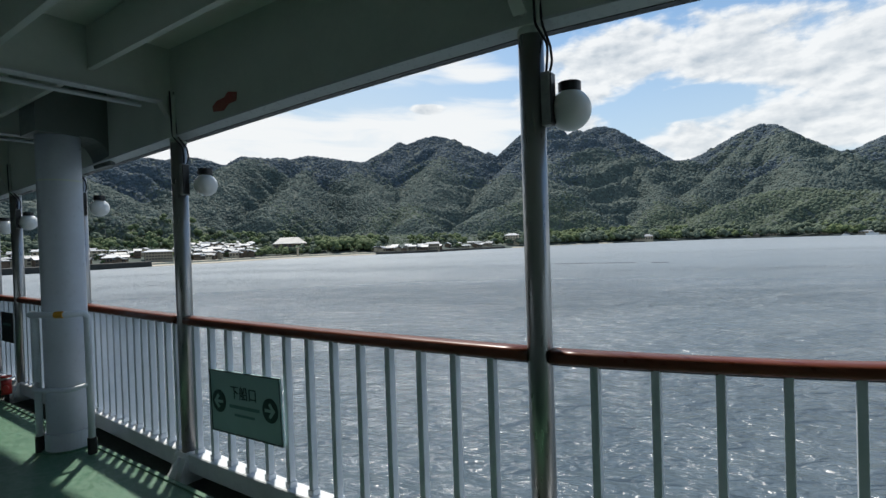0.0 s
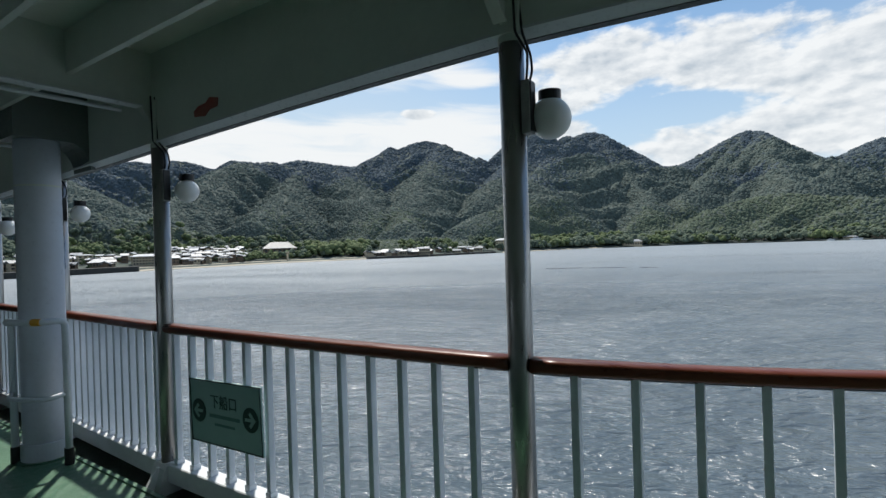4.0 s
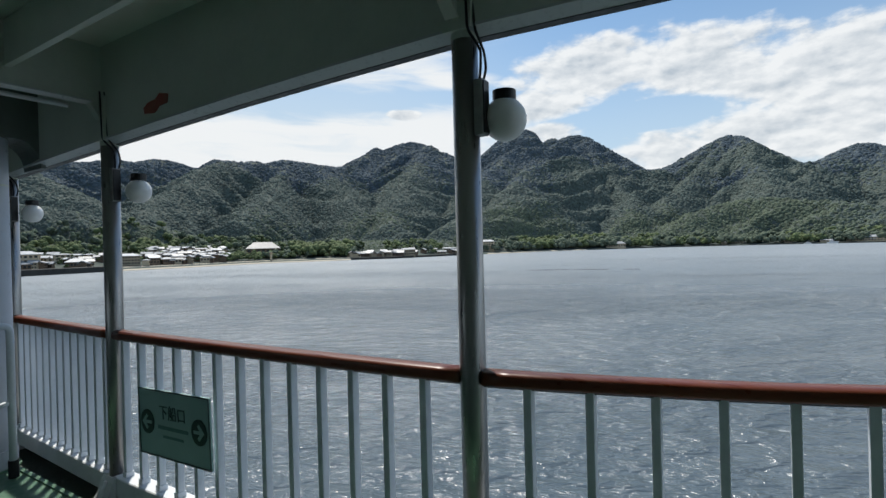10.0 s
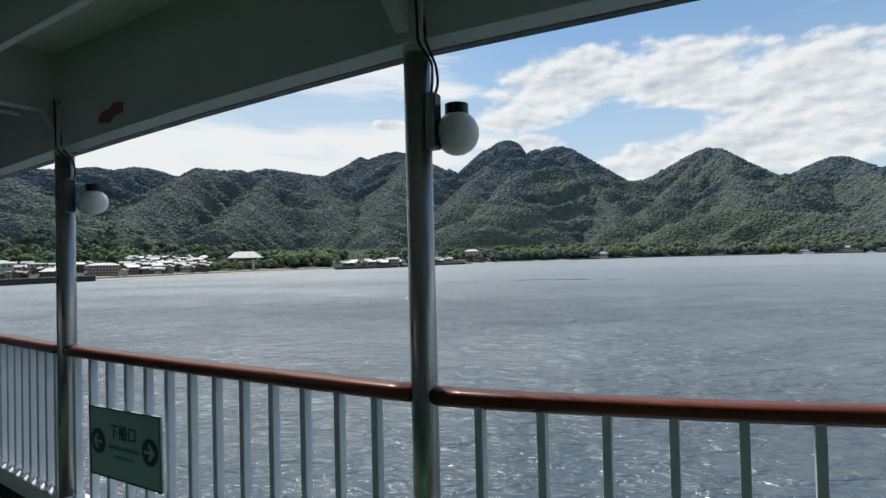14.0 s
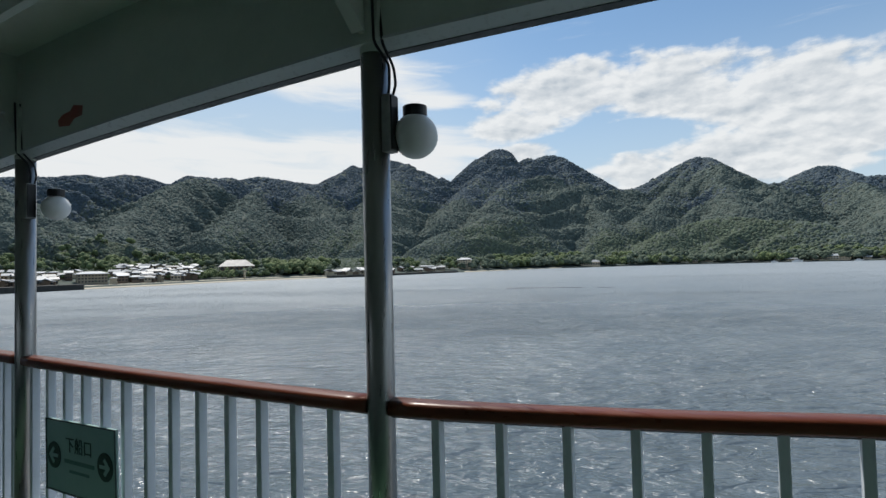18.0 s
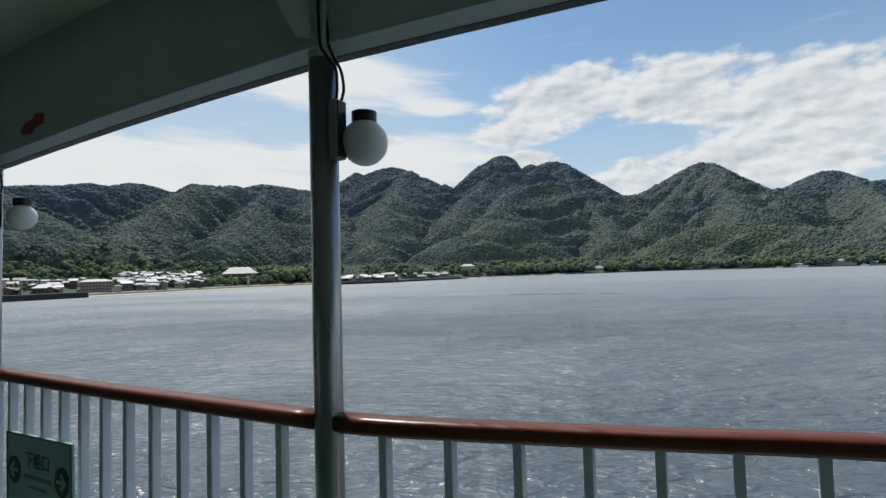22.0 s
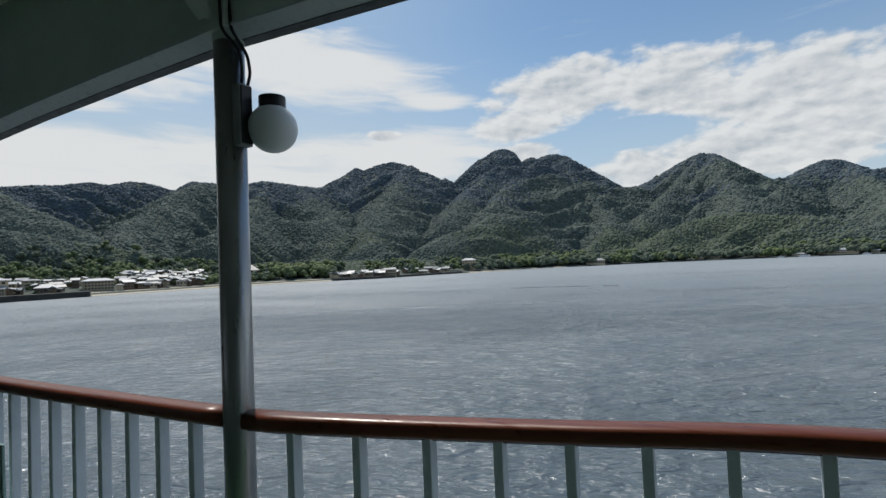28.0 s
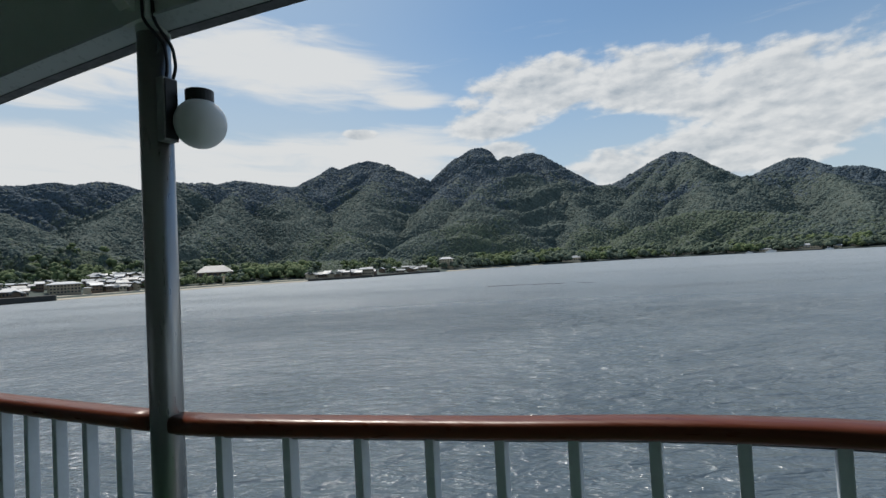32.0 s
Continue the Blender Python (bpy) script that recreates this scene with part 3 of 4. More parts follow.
    p, q = trees(b, d, size, rs)
    pale = np.repeat(layered(b * 0.5, d * 0.01, 37, 2) + rs.uniform(-0.15, 0.15, len(b)) > 0.52, 9)
    clumps("shore_grove", "rounded mid-green trees along the shore below the hills", p[~pale], q[~pale], OLIVE, 5)
    clumps("shore_grove", "lighter yellow-green trees along the shore", p[pale], q[pale], GROVE, 6)
    b, d = np.concatenate([rs.uniform(41.8, 47.6, 70), rs.uniform(47.6, 55.0, 90)]), np.concatenate([rs.uniform(16, 70, 70), rs.uniform(12, 44, 90)])
    p, q = trees(b, d, (shore(b) + d) * np.where(b < 47.6, 0.0105, 0.0056) * rs.uniform(0.6, 1.25, 160), rs)
    clumps("temple_grove", "bright yellow-green broadleaf trees beside the temple", p, q, GROVE, 7)


def band(name, b0, b1, d0, d1, z0, z1, material, label, step=0.25):
    """A strip along the waterline between two bearings, from d0 to d1 inland."""
    bs = np.arange(b0, b1, step)
    rows = []
    for d, z in ((d0, -0.6), (d0, z0), (d1, z1), (d1, -0.6)):
        r = shore(bs) + d
        x, y = plan(bs, r)
        rows.append(np.stack([EYE[0] + x, EYE[1] + y, np.full(len(bs), SEA_Z + z)], -1))
    ob = grid_mesh(name, np.concatenate(rows), 4, len(bs), material, False)
    return tagged(ob, label, "shore", kind="structure")


def build_sea():
    bm = bmesh.new()
    rings, sides = [14, 60, 200, 700, 2000, 4800], 72
    hub = bm.verts.new((0, 0, SEA_Z))
    last = None
    for r in rings:
        ring = [bm.verts.new((r * math.cos(2 * math.pi * i / sides), r * math.sin(2 * math.pi * i / sides), SEA_Z)) for i in range(sides)]
        for i in range(sides):
            j = (i + 1) % sides
            bm.faces.new((hub, ring[i], ring[j]) if last is None else (last[i], ring[i], ring[j], last[j]))
        last = ring
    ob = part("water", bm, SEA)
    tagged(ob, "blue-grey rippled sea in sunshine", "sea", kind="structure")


build_sea()
build_island()
band("beach", 41.5, 64.0, -7.0, 8.0, 0.25, 2.6, SAND, "pale sandy beach below the village")
band("beach", 15.5, 26.5, -10.0, 10.0, 0.25, 2.6, SAND, "pale sandy beach at the foot of the hills")
band("sea_wall", 63.8, 96.0, -9.0, 3.0, 3.6, 3.8, STONE, "dark stone sea wall along the village")
band("sea_wall", 27.0, 41.7, -4.0, 3.0, 2.2, 2.4, STONE, "low stone sea wall by the shore houses")
band("sea_wall", -30.0, 15.6, -4.0, 3.0, 1.3, 1.5, STONE, "low stone embankment at the foot of the hills")
build_forest()

# ================= houses on the shore =================


def gable(w, d, h0, h1, over):
    """A pitched roof of its own thickness, ridge along x, with overhanging eaves."""
    y, t = d / 2 + over, 0.35
    out = [(-y, h0), (0, h1), (y, h0), (y, h0 + t), (0, h1 + t), (-y, h0 + t)]
    return flank(out, -w / 2 - over, w / 2 + over)


def hipped(w, d, h0, h1, over):
    bm = bmesh.new()
    x, y = w / 2 + over, d / 2 + over
    e = [bm.verts.new(c) for c in ((-x, -y, h0), (x, -y, h0), (x, y, h0), (-x, y, h0))]
    lip = [bm.verts.new((v.co.x, v.co.y, h0 + 0.35)) for v in e]
    a, b = bm.verts.new((-(x - y * 0.8), 0, h1)), bm.verts.new(((x - y * 0.8), 0, h1))
    bm.faces.new(e[::-1])
    for i in range(4):
        bm.faces.new((e[i], e[(i + 1) % 4], lip[(i + 1) % 4], lip[i]))
    bm.faces.new((lip[0], lip[1], b, a))
    bm.faces.new((lip[2], lip[3], a, b))
    bm.faces.new((lip[1], lip[2], b))
    bm.faces.new((lip[3], lip[0], a))
    bmesh.ops.recalc_face_normals(bm, faces=bm.faces[:])
    return bm


def house(name, label, category, b, d, w, depth, h, roof, turn=0.0, wall=PLASTER, tile=TILE, rows=1, cols=4, hip=False, group="", rise=0.0):
    at = spot(b, d)
    ob = thing(name, label, category, (at.x, at.y, at.z + rise), group)
    ob.rotation_euler = (0, 0, radians(b + turn))
    part("wall", box(-w / 2, w / 2, -depth / 2, depth / 2, -3.0 - rise, h), wall, ob)
    over = min(1.4, 0.12 * depth + 0.3)
    part("roof", (hipped if hip else gable)(w, depth, h, h + roof, over), tile, ob)
    for i in range(rows):
        z0 = h * (i + 0.32) / rows
        z1 = h * (i + 0.80) / rows
        for j in range(cols):
            x = -w / 2 + w * (j + 0.5) / cols
            part("window", box(x - 0.30 * w / cols, x + 0.30 * w / cols, -depth / 2 - 0.06, -depth / 2 + 0.05, z0, z1), GLASS, ob)
    return ob


def build_village():
    rnd = random.Random(4)
    # close-packed roofs of the town, row over row up the slope
    for i in range(165):
        if i < 110:
            b, d = rnd.uniform(54.2, 61.5), 11 + 92 * rnd.random() ** 1.3
        else:
            b, d = rnd.uniform(63.4, 77.5), 10 + 60 * rnd.random() ** 1.4
        w, h = rnd.uniform(3.4, 7.4), rnd.uniform(2.4, 4.4)
        if rnd.random() < 0.14:
            w, h = w * 1.45, h * 1.25
        house("house", "small beige house with a pale grey tiled roof", "house", b, d, w, rnd.uniform(3.4, 5.6), h, rnd.uniform(0.9, 1.9),
              rnd.choice((0, 0, 90)) + rnd.uniform(-24, 24), rnd.choice((PLASTER, TIMBER, TIMBER)), rnd.choice((TILE, TILE, SLATE)), 1 if h < 3.8 else 2, 3,
              rnd.random() < 0.3, group="town houses by the beach", rise=rnd.uniform(0, 1.2))
    for i in range(34):
        b, d = rnd.uniform(28.0, 41.5), 8 + 30 * rnd.random() ** 1.5
        house("house", "low shore house with a pale roof", "house", b, d, rnd.uniform(5, 10), rnd.uniform(5, 7), rnd.uniform(2.6, 4.6), rnd.uniform(1.2, 2.2),
              rnd.choice((0, 0, 90)) + rnd.uniform(-20, 20), rnd.choice((PLASTER, TIMBER)), rnd.choice((TILE, TILE, SLATE)), 1, 3, group="houses along the shore")
    for i in range(11):
        b, d = rnd.uniform(-22, 7.0), rnd.uniform(10, 24)
        house("house", "distant low house on the embankment", "house", b, d, rnd.uniform(8, 19), 8, rnd.uniform(2.6, 4), 1.8,
              rnd.uniform(-10, 10), PLASTER, TILE, 1, 4, group="distant shore houses")
    house("hotel", "three-storey beige hotel with rows of dark windows", "hotel", 63.2, 20, 18, 10, 6.4, 2.0, 8, PLASTER, TILE, 3, 9, True)
    house("hotel", "beige hotel with a pale hipped roof by the sea wall", "hotel", 71.2, 24, 23, 11, 8.5, 2.4, -6, PLASTER, TILE, 3, 9, True)
    house("inn", "long timber inn with a broad pale roof", "inn", 67.0, 18, 11, 9, 3.4, 2.8, 3, TIMBER, TILE, 1, 6, True)
    house("temple_hall", "large timber temple hall with a broad pale grey roof", "temple", 50.7, 60, 32, 18, 5.0, 7.0, 4, TIMBER, SLATE, 1, 7, True, rise=1.0)
    house("hotel", "grey two-storey lodge with a pale roof by the water", "hotel", 35.2, 10, 17, 10, 6.4, 2.2, 0, PLASTER, TILE, 2, 7, True)
    house("villa", "pale villa among the trees above the shore", "villa", 26.2, 28, 18, 11, 8.5, 3.0, -8, PLASTER, TILE, 3, 5, True, rise=4.0)
    house("pavilion", "long low building with a white roof by the sea", "building", 12.5, 6, 32, 14, 7.0, 4.0, 0, PLASTER, TILE, 1, 8, True)
    house("terminal", "long grey-roofed waterside building far along the shore", "building", -8.6, 18, 58, 14, 6.0, 4.0, 0, PLASTER, SLATE, 2, 14, True)


build_village()


def build_monument():
    at = spot(3.8, 16)
    ob = thing("stone_monument", "pale upright stone on the embankment below the trees", "monument", at)
    part("stone", prism([(-4, -2), (4, -2), (2.8, 8), (0.5, 16), (-2, 13), (-3.6, 5)], -2.4, 2.4), STONE, ob)
    at = spot(49.9, 6)
    ob = thing("stone_lantern", "pale stone lantern pillar on the beach", "lantern", at)
    part("shaft", box(-0.7, 0.7, -0.7, 0.7, -1, 6.5, 0.2), PLASTER, ob)
    part("cap", box(-1.4, 1.4, -1.4, 1.4, 6.5, 8.0, 0.4), PLASTER, ob)


build_monument()


def build_boat(b, d, long):
    """A white motor boat moored along the embankment."""
    x, y = plan(b, float(shore(b)) + d)
    ob = thing("moored_boat", "white motor boat moored off the far embankment", "boat", (EYE[0] + float(x), EYE[1] + float(y), SEA_Z), "boats along the embankment")
    ob.rotation_euler = (0, 0, radians(b + SHORE_TURN))
    h = long / 2
    part("hull", prism([(-h, 0.16 * long), (-h * 0.9, -0.02 * long), (h * 0.72, -0.02 * long), (h, 0.20 * long)], -0.12 * long, 0.12 * long), HULL, ob)
    part("cabin", box(-h * 0.5, h * 0.25, -0.09 * long, 0.09 * long, 0.15 * long, 0.32 * long, 0.01 * long), HULL, ob)
    part("window", box(-h * 0.42, h * 0.18, -0.096 * long, -0.088 * long, 0.22 * long, 0.28 * long), GLASS, ob)


for b, d, long in ((-4.4, -14, 12), (-6.2, -15, 18), (-10.6, -13, 13)):
    build_boat(b, d, long)


def build_rafts():
    """Rows of dark floats of the oyster rafts."""
    rnd = random.Random(9)
    for b, r, count in ((19.6, 216, 24), (15.2, 214, 22), (11.0, 213, 10)):
        x, y = plan(b, r)
        ob = thing("oyster_raft", "low dark oyster raft with a row of floats", "raft", (EYE[0] + float(x), EYE[1] + float(y), SEA_Z), "oyster rafts on the water")
        ob.rotation_euler = (0, 0, radians(b))
        for i in range(count):
            at = (i - count / 2) * 0.62 + rnd.uniform(-0.08, 0.08)
            part("float", box(at - 0.2, at + 0.2, -0.15, 0.15, -0.1, rnd.uniform(0.10, 0.24), 0.04), RUBBER, ob)
        part("pole", tube([(-count * 0.33, 0, 0.05), (count * 0.33, 0, 0.05)], 0.04, 8), TIMBER, ob)


build_rafts()

# ================= ship: hull, deck, roof =================
X0, X1 = -14.0, 9.0
INNER = -3.6
POSTS = [-9.6, -6.95, -6.15, -4.42, -2.60, 0.0, 2.75, 5.5]
ROOF_Z, CEIL_Z = 2.278, 2.86
ROOF_RUN = (X0, -6.5, -4.4, -3.5, -2.6, -1.95, -1.3, -0.65, 0.0, 0.4, 0.8, 1.2, 1.6, 2.2, 2.75, X1)


def bow(x):
    """How far the deck edge bows in or out of a straight line, in plan."""
    xs = x + np.linspace(-0.3, 0.3, 9)
    return float(np.mean(np.interp(xs, [-6.5, -4.42, -3.5, -2.6, -1.3, 0, 0.4, 0.8, 1.2, 1.6, 2.2, 2.75],
                                   [-0.02, -0.025, -0.055, -0.088, -0.068, 0, 0.060, 0.112, 0.162, 0.245, 0.30, 0.33])))


def rail_line(x):
    """Plan offset and sag of the handrail, which swings out gently forward of the middle post."""
    t = min(max(x / 1.05, 0.0), 1.0)
    y = 0.205 * t * t * (3 - 2 * t) if x > 0 else 0.0
    sag = -0.026 * math.exp(-((x - 0.85) / 0.52) ** 2) + 0.012 * min(max((x - 1.0) / 0.9, 0.0), 1.0)
    return y + bow(x), (sag if x > 0 else 0.0)


def edge(x):
    return rail_line(x)[0]


def along(profile):
    """A solid that follows the ship's side: profile(x) gives its section in y and z."""
    bm = bmesh.new()
    rings = [[bm.verts.new((x, y, z)) for y, z in profile(x)] for x in ROOF_RUN]
    n = len(rings[0])
    for r0, r1 in zip(rings, rings[1:]):
        for j in range(n):
            bm.faces.new((r0[j], r0[(j + 1) % n], r1[(j + 1) % n], r1[j]))
    bm.faces.new(rings[0])
    bm.faces.new(rings[-1][::-1])
    bmesh.ops.recalc_face_normals(bm, faces=bm.faces[:])
    return bm


def build_hull():
    hull = part("hull_side", along(lambda x: [(edge(x) + 0.052, SEA_Z - 1.0), (edge(x) + 0.10, SEA_Z - 1.0), (edge(x) + 0.10, 0.02), (edge(x) + 0.052, 0.02)]), HULL)
    tagged(hull, "white steel side of the ferry below the deck", "hull", kind="structure")
    core = part("hull", along(lambda x: [(INNER - 2.0, SEA_Z - 1.0), (edge(x) + 0.05, SEA_Z - 1.0), (edge(x) + 0.05, -0.20), (INNER - 2.0, -0.20)]), HULL)
    tagged(core, "white steel body of the ferry", "hull", kind="structure")
    deck = part("floor", box(X0, X1, INNER - 2.0, -0.28, -0.19, 0.0, 0.006), DECK)
    tagged(deck, "green painted steel deck, worn and slightly glossy", "deck", kind="structure")
    gut = part("gutter", along(lambda x: [(-0.28, -0.19), (edge(x) + 0.05, -0.19), (edge(x) + 0.05, -0.085), (-0.28, -0.085)]), GUTTER)
    tagged(gut, "dark drain channel beside the green deck", "gutter", kind="structure")
    lip = part("trim", box(X0, X1, -0.30, -0.268, -0.02, 0.012, 0.004), DECK)
    tagged(lip, "raised green edge strip of the deck", "trim", kind="structure")
    # unseen wall added to hold back light from behind; its tone sets the bounce
    cabin = part("wall_unseen_cabin", box(-2.2, X1, INNER - 0.12, INNER, 0.0, CEIL_Z - 0.37), CABIN)
    tagged(cabin, "unseen grey-green cabin wall, added to block light from behind", "wall", kind="structure")
    # unseen bulwark added; its height limits light from the open side
    wall = part("wall_unseen_bulwark", box(X0, X1, INNER - 2.0, INNER - 1.9, 0.0, 1.00, 0.01), WHITE)
    tagged(wall, "unseen white bulwark on the other side, added to limit the light", "wall", kind="structure")
    end = part("wall_aft", box(-7.12, -7.02, INNER - 1.9, -0.06, 0.0, 2.46), DARK)
    tagged(end, "dark painted bulkhead at the end of the deck", "wall", kind="structure")


def roof_edge(x):
    """Height of the roof edge, which falls slightly towards the stern."""
    return ROOF_Z + 0.024 * min(x, 0.0) + float(np.interp(x, [-4.42, -2.6, 0.0, 1.2], [0.033, 0.026, 0.056, 0.075]))


def build_roof():
    top = part("ceiling", box(X0, X1, INNER - 2.0, 0.36, CEIL_Z, CEIL_Z + 0.08), CEIL)
    tagged(top, "grey-green painted steel ceiling above the deck", "ceiling", kind="structure")
    # unseen girder hung here to cut sky light from the other side
    far = part("girder", box(X0, X1, INNER - 2.0, INNER - 1.9, 2.05, CEIL_Z), BEAM)
    tagged(far, "unseen grey-green girder on the other roof edge, added to block sky light", "girder", kind="structure")
    girder = thing("roof_edge_girder", "grey-green steel girder along the roof edge with a pale flange", "girder", kind="structure")
    part("web", along(lambda x: [(bow(x) - 0.030, roof_edge(x) + 0.018), (bow(x) - 0.030, CEIL_Z), (bow(x) - 0.045, CEIL_Z), (bow(x) - 0.045, roof_edge(x) + 0.018)]), BEAM, girder)
    # the second, dark strip paints in the shaded underside of the flange
    for name, outline, mat, note in (
            ("flange", [(-0.056, 0.020), (-0.054, 0.032), (0.050, 0.024), (0.050, 0.0), (0.012, 0.0)], FLANGE, "pale grey slanting flange"),
            ("underside_shade", [(0.012, -0.003), (0.012, 0.010), (0.058, 0.020), (0.058, -0.003)], DARK, "dark strip for the shaded underside of the flange")):
        part(name, along(lambda x: [(bow(x) + y, roof_edge(x) + z) for y, z in outline]), mat, girder, note)
    for x in POSTS:
        beam = thing("cross_beam", "grey-green steel cross beam under the ceiling", "beam", group="cross beams under the ceiling", kind="structure")
        part("web", box(x - 0.008, x + 0.008, INNER - 1.9, -0.045, 2.50, CEIL_Z), BEAM, beam)
        part("flange", box(x - 0.045, x + 0.045, INNER - 1.9, -0.20, 2.488, 2.500, 0.003), FLANGE, beam)
        part("bracket", flank([(-0.05, 2.86), (-0.05, roof_edge(x) + 0.05), (-0.080, roof_edge(x) + 0.05), (-0.197, 2.492), (-0.30, 2.50), (-0.30, 2.86)], x - 0.009, x + 0.009), BEAM, beam)
        part("bracket_edge", flank([(-0.088, roof_edge(x) + 0.045), (-0.205, 2.488), (-0.197, 2.492), (-0.080, roof_edge(x) + 0.050)], x - 0.028, x + 0.028), BEAM, beam)
        part("conduit", tube([(x - 0.09, INNER - 1.9, 2.47), (x - 0.09, -0.28, 2.47)], 0.014, 8), FLANGE, beam)
    for y in (-0.62, -1.07, -1.90, -2.8, -3.7, -4.6):
        for a, b in zip(POSTS, POSTS[1:]):
            st = thing("ceiling_girder", "grey-green plate girder along the ceiling", "girder", group="ceiling girders", kind="structure")
            part("web", box(a + 0.012, b - 0.012, y, y + 0.012, 2.605, CEIL_Z - 0.004), BEAM, st)
            part("flange", box(a + 0.012, b - 0.012, y - 0.006, y + 0.028, 2.597, 2.604, 0.002), BEAM, st)
    mark = part("painted_mark", prism([(-2.09, 2.352), (-1.98, 2.340), (-1.93, 2.372), (-1.85, 2.378), (-1.84, 2.428), (-1.93, 2.446), (-1.97, 2.418), (-2.05, 2.412), (-2.10, 2.386)], bow(-1.97) - 0.049, bow(-1.97) - 0.0455), ORANGE)
    tagged(mark, "faded red-orange painted patch on the roof girder", "marking")


build_hull()
build_roof()

# ================= ship: posts and railings =================


def build_post(x):
    y = edge(x)
    ob = thing("deck_post", "round brushed steel post between railing and roof", "post", (x, y, 0), "posts along the rail")
    part("pipe", tube([(0, 0, 0.10), (0, 0, 1.0), (0, 0, roof_edge(x) - 0.010)], 0.052, 28), STEEL, ob, smooth=True)
    part("collar", tube([(0, 0, roof_edge(x) - 0.012), (0, 0, roof_edge(x) + 0.05)], 0.0535, 28), BEAM, ob, "grey-green painted collar", smooth=False)
    part("knee", prism([(-0.075, 0.30), (-0.060, 0.02), (0.060, 0.02), (0.075, 0.30)], -0.066, -0.047), BEAM, ob, "grey-green knee plate").location = (0, 0, roof_edge(x) - 0.005)
    part("foot", flank([(-0.13, -0.10), (0.07, -0.10), (0.06, 0.11), (-0.058, 0.11), (-0.075, 0.085)], -0.075, 0.075), SILL, ob, "white painted foot bracket")
    part("gusset", flank([(-0.22, -0.10), (-0.12, -0.10), (-0.075, 0.09), (-0.09, 0.09)], -0.012, 0.012), SILL, ob)


def build_railing(a, b, first, step, count):
    ob = thing("railing", "railing with white square balusters and a varnished wooden handrail", "railing", (0, 0, 0), "railing bays along the deck edge")
    n = 26
    pts = []
    for i in range(n + 1):
        x = a + (b - a) * i / n
        y, sag = rail_line(x)
        pts.append((x, y, 1.016 + sag))
    part("handrail", tube(pts, 0.04, 24, squash=(0.046, 0.030), square=0.62), WOOD, ob, "varnished reddish-brown wooden handrail", True)
    low = [(x, y, z - 0.033) for x, y, z in pts]
    # strip added below the rail, dark to paint in its shaded underside
    part("rail_shade_strip", tube(low, 0.01, 8, squash=(0.017, 0.006)), DARK, ob)
    path = [(x, edge(x)) for x, _, _ in pts]
    bm = bmesh.new()
    rings = [[bm.verts.new((x, y + dy, z)) for dy, z in ((-0.055, 0.0), (-0.055, 0.112), (-0.049, 0.118), (0.05, 0.118), (0.05, 0.0))] for x, y in path]
    for r0, r1 in zip(rings, rings[1:]):
        for j in range(5):
            bm.faces.new((r0[j], r0[(j + 1) % 5], r1[(j + 1) % 5], r1[j]))
    bm.faces.new(rings[0])
    bm.faces.new(rings[-1][::-1])
    bmesh.ops.recalc_face_normals(bm, faces=bm.faces[:])
    part("sill", bm, SILL, ob, "white painted steel sill")
    for i in range(1, count + 1):
        x = first + step * (i - 1)
        y, sag = rail_line(x)
        bar = part("baluster", box(-0.016, 0.016, -0.020, 0.020, 0.116, 0.992 + sag, 0.003), WHITE, ob)
        bar.location = (x, y, 0)
        foot = part("baluster_foot", box(-0.022, 0.022, -0.026, 0.026, 0.117, 0.150, 0.004), WHITE, bar)
    return ob


for x in POSTS:
    build_post(x)
for a, b in zip(POSTS, POSTS[1:]):
    step = (b - a) / (13 if b > 0.1 else 14)
    first, step, count = {-6.15: (-6.79, 0.16, 4), 0.0: (-2.475, 0.188, 13), 2.75: (0.213, 0.211, 12)}.get(b, (a + step, step, 13 if b < 0.1 else 12))
    build_railing(a + 0.046, b - 0.046, first, step, count)


def build_lamp(x, dx, dy):
    y = edge(x)
    ob = thing("globe_lamp", "white opal globe lamp on a grey plate fixed to the post", "lamp", (x, y, 0), "globe lamps on the posts")
    ob.location.z = roof_edge(x) - ROOF_Z - (0.015 if x == 0.0 else 0.0)
    part("plate", box(0.050, 0.088, -0.032, 0.020, 1.905, 2.118, 0.004), PLATE, ob, "grey metal mounting plate")
    part("seam", box(0.088, 0.094, -0.028, 0.016, 1.912, 2.111, 0.002), BLACK, ob)
    part("arm", box(0.095, dx, dy - 0.022, dy + 0.022, 2.050, 2.078, 0.006), BLACK, ob)
    bm = tube([(dx, dy, 2.042), (dx, dy, 2.046), (dx, dy, 2.078), (dx, dy, 2.083)], 0.046, 24)
    part("cap", bm, BLACK, ob, "black cap above the globe")
    bm = bmesh.new()
    bmesh.ops.create_uvsphere(bm, u_segments=32, v_segments=20, radius=0.076 if dx > 0.15 else 0.085, matrix=Matrix.Translation((dx, dy, 1.972)))
    part("globe", bm, OPAL, ob, "white opal glass globe", True)
    for k, s in enumerate((-1, 1)):
        pts = [(0.062, 0.006 + 0.010 * s, 2.10), (0.074 + 0.006 * s, 0.012 + 0.012 * s, 2.165), (0.078, 0.0 + 0.014 * s, 2.23), (0.060 + 0.010 * s, -0.055 + 0.012 * s, 2.30), (0.045, -0.058 + 0.014 * s, 2.60)]
        part("cable", tube(bend(pts, 0.02, 4), 0.0055, 8), BLACK, ob, "black cable running up to the roof", True)


for x in POSTS:
    near = x in (POSTS[4], POSTS[3])
    build_lamp(x, 0.165 if near else 0.132, 0.090 if near else 0.070)

# ================= ship: sign, pillar, guard, hydrant =================


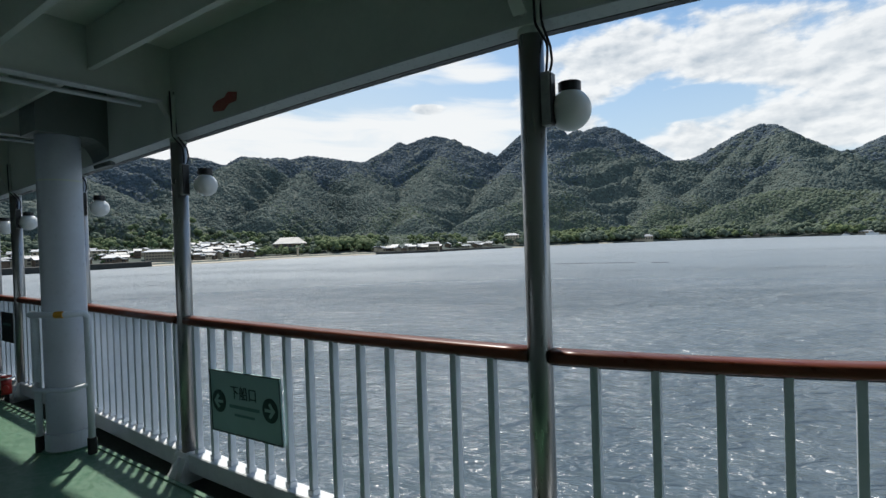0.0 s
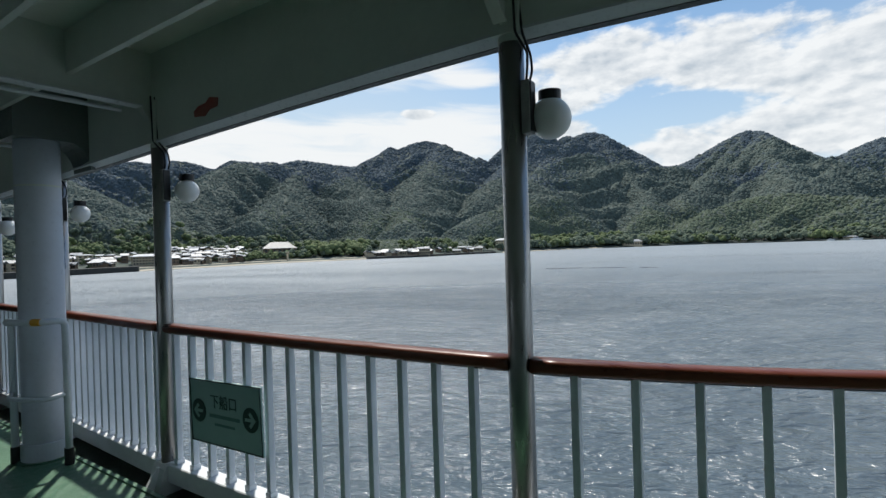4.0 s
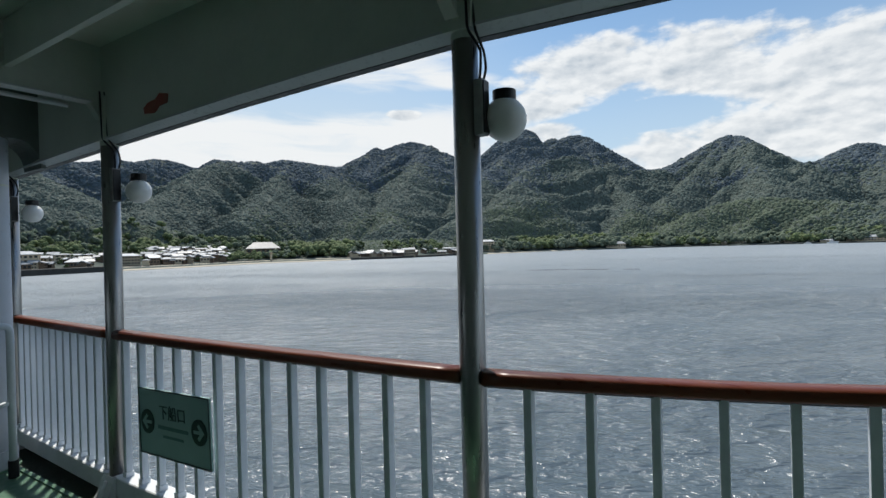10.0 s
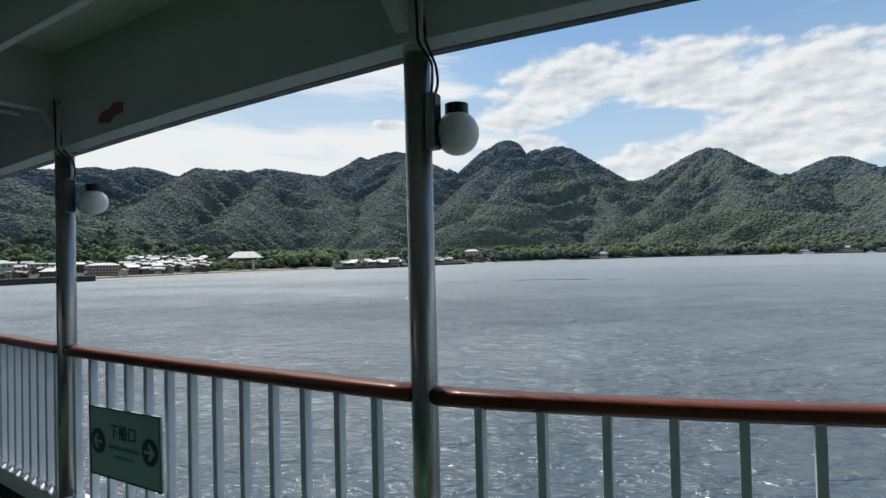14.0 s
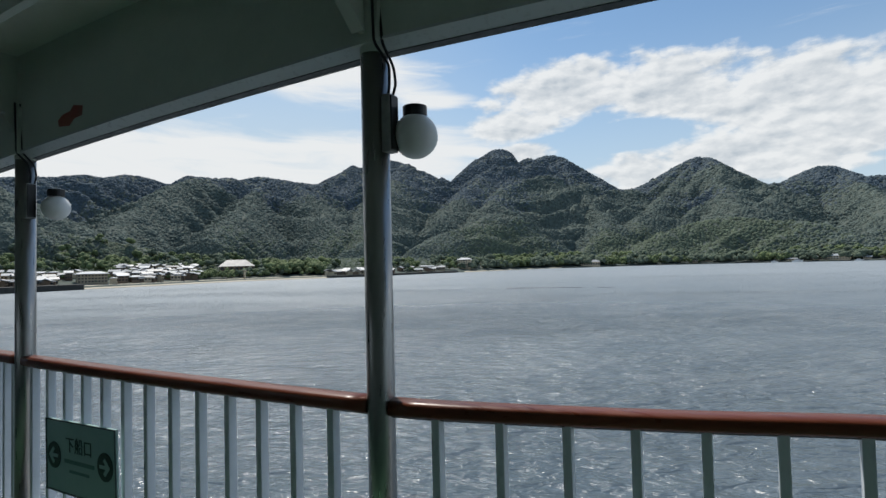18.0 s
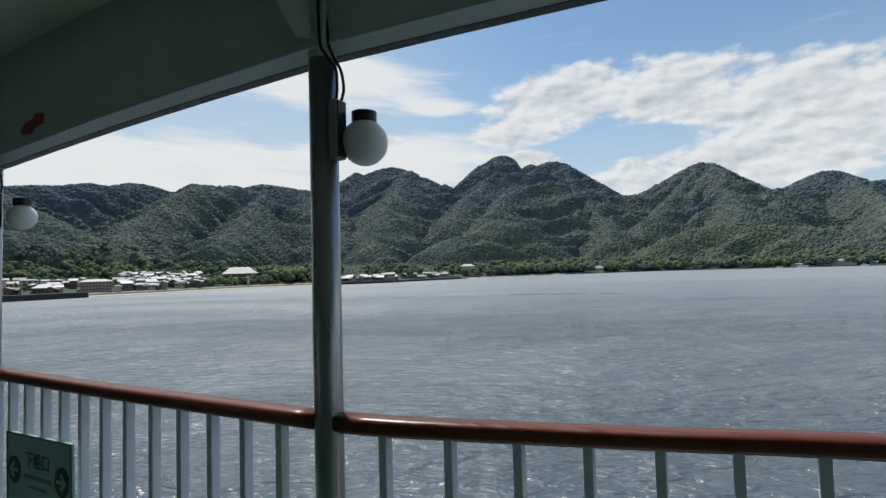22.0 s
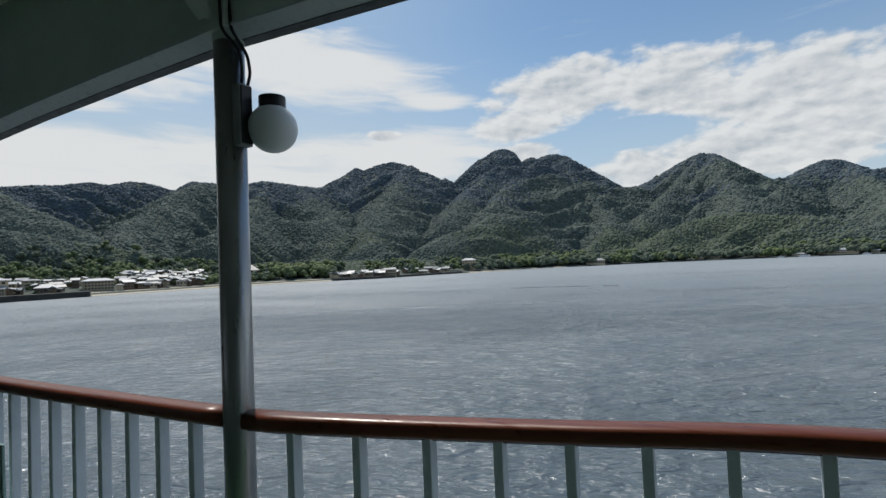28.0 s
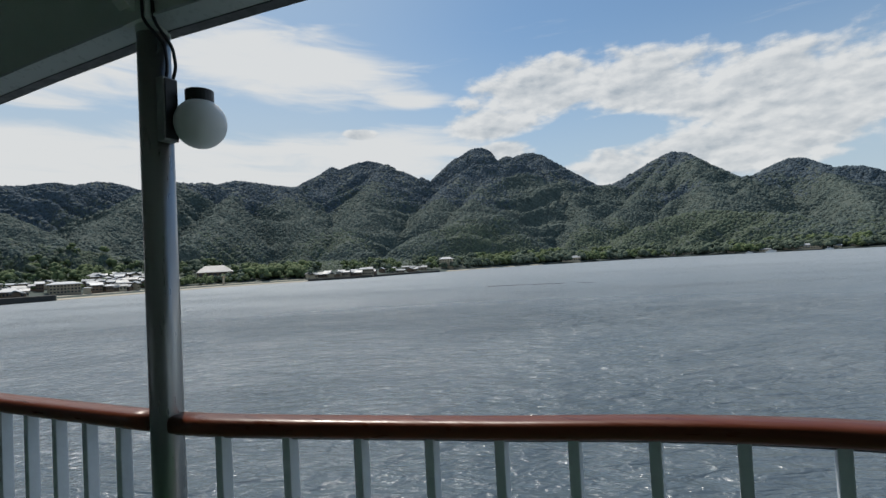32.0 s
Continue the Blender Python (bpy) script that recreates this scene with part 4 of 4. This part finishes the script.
def build_sign():
    ob = thing("exit_sign", "pale teal sign with dark arrows and Japanese lettering on balusters", "sign", (-1.895, bow(-1.9) - 0.030, 0.540))
    ob.rotation_euler = (0, radians(-2.0), 0)
    ob.scale = (0.92, 1.0, 0.92)
    w, h = 0.775, 0.425
    part("panel", box(-w / 2, w / 2, -0.012, 0.0, -h / 2, h / 2, 0.003), SIGN, ob)
    rim = bmesh.new()
    for a in ((-w / 2, w / 2, h / 2 - 0.008, h / 2), (-w / 2, w / 2, -h / 2, -h / 2 + 0.008), (-w / 2, -w / 2 + 0.008, -h / 2, h / 2), (w / 2 - 0.008, w / 2, -h / 2, h / 2)):
        add(rim, box(a[0], a[1], -0.0165, -0.0125, a[2], a[3]))
    part("rim", rim, SIGN_INK, ob)
    for cx, s in ((-0.285, -1), (0.280, 1)):
        disc = bmesh.new()
        bmesh.ops.create_cone(disc, cap_ends=True, segments=40, radius1=0.078, radius2=0.078, depth=0.003,
                              matrix=Matrix.Translation((cx, -0.0145, 0.0)) @ Matrix.Rotation(radians(90), 4, "X"))
        d = part("arrow_disc", disc, SIGN_INK, ob)
        bm = prism([(cx - 0.050 * s, 0.010), (cx + 0.022 * s, 0.010), (cx + 0.022 * s, -0.010), (cx - 0.050 * s, -0.010)], -0.0185, -0.0165)
        add(bm, prism([(cx + 0.055 * s, 0.0), (cx + 0.005 * s, 0.050), (cx - 0.012 * s, 0.036), (cx + 0.022 * s, 0.0), (cx - 0.012 * s, -0.036), (cx + 0.005 * s, -0.050)], -0.0185, -0.0165))
        part("arrow", bm, SIGN, d)
    text = bpy.data.curves.new("lettering", "FONT")
    text.body, text.size, text.align_x, text.align_y, text.extrude = "\u4e0b\u8239\u53e3", 0.098, "CENTER", "CENTER", 0.001
    text.space_character = 1.02
    tmp = new("tmp", text)
    me = bpy.data.meshes.new_from_object(tmp.evaluated_get(bpy.context.evaluated_depsgraph_get()))
    bpy.data.objects.remove(tmp)
    me.materials.append(SIGN_INK)
    t = new("lettering", me)
    t.parent = ob
    t.matrix_local = pose(0.0, -0.0145, 0.070, 90, 0, 0)
    for z, half, hh in ((-0.020, 0.165, 0.011), (-0.075, 0.110, 0.008)):
        part("print_line", box(-half, half, -0.0145, -0.0125, z - hh, z + hh), SIGN_FAINT, ob)


def build_small_sign():
    ob = thing("small_sign", "dark blue-grey notice plate on the railing", "sign", (-6.54, -0.03, 0.685))
    part("panel", box(-0.20, 0.20, -0.012, 0, -0.17, 0.17, 0.003), DARK, ob)
    part("print_line", box(-0.14, 0.14, -0.0145, -0.0125, 0.02, 0.045), SIGN_FAINT, ob)


def build_pillar():
    ob = thing("pillar", "thick round light grey painted steel pillar on the deck", "pillar", (-3.80, -0.385, 0))
    part("shaft", tube([(0, 0, 0), (0, 0, 0.3), (0, 0, 2.05), (0, 0, CEIL_Z)], 0.145, 40), PILLAR, ob, smooth=True)
    part("weld_ring", tube([(0, 0, 2.05), (0, 0, 2.062)], 0.1465, 40), BEAM, ob)
    part("base_ring", tube([(0, 0, 0), (0, 0, 0.012)], 0.175, 40), DECK, ob)
    part("sleeve", tube([(0, 0, 0.008), (0, 0, 0.13), (0, 0, 0.14)], 0.158, 40), PILLAR, ob, "wider base sleeve", smooth=False)
    part("head", flank([(-0.19, CEIL_Z), (-0.19, 2.40), (0.15, 2.40)] + [(0.15 + 0.15 * math.sin(radians(i)), 2.20 + 0.20 * math.cos(radians(i))) for i in range(15, 91, 15)] + [(0.33, 2.20), (0.33, CEIL_Z)], -0.16, 0.16), SHADED_BEAM, ob, "deep beam with a curved bracket, its shade put into the paint")


def build_guard():
    a, b = Vector((-3.875, -0.555, 0)), Vector((-3.475, -0.355, 0))
    ob = thing("pipe_guard", "white pipe guard with a yellow tape band around the pillar", "guard rail")
    up = Vector((0, 0, 1))
    bow, run = Vector((0.447, -0.894, 0)) * 0.11, (b - a).normalized() * 0.07
    a1, b1 = a + bow + run, b + bow - run
    part("hoop", tube(bend([a + up * 0.02, a + up * 1.055, a1 + up * 1.055, b1 + up * 1.055, b + up * 1.055, b + up * 0.02], 0.05), 0.024, 14), WHITE, ob, smooth=True)
    part("mid_bar", tube(bend([a + up * 0.52, a1 + up * 0.50, b1 + up * 0.50, b + up * 0.52], 0.06), 0.018, 12), WHITE, ob, smooth=True)
    c = a1.lerp(b1, 0.84)
    way = (b - a).normalized() * 0.035
    part("tape", tube([c - way + up * 1.055, c + way + up * 1.055], 0.0255, 14), YELLOW, ob, "yellow-orange tape band")
    for p in (a, b):
        part("rubber_foot", tube([p, p + up * 0.12], 0.031, 14), RUBBER, ob, "black rubber foot")


def build_hydrant():
    ob = thing("fire_hydrant", "small red fire hydrant valve beside the deck edge", "hydrant", (-5.92, -0.225, -0.085))
    ob.scale = (0.62, 0.62, 0.72)
    part("stem", tube([(0, 0, 0), (0, 0, 0.22)], 0.035, 14), BLACK, ob)
    part("body", tube([(0, 0, 0.20), (0, 0, 0.24), (0, 0, 0.36), (0, 0, 0.40)], 0.070, 18), RED, ob, smooth=True)
    part("outlet", tube([(0, 0, 0.30), (0.13, -0.05, 0.30)], 0.040, 14), RED, ob)
    part("wheel", tube([(0, 0, 0.44), (0, 0, 0.462)], 0.075, 18), RED, ob)


build_sign()
build_small_sign()
build_pillar()
build_guard()
build_hydrant()
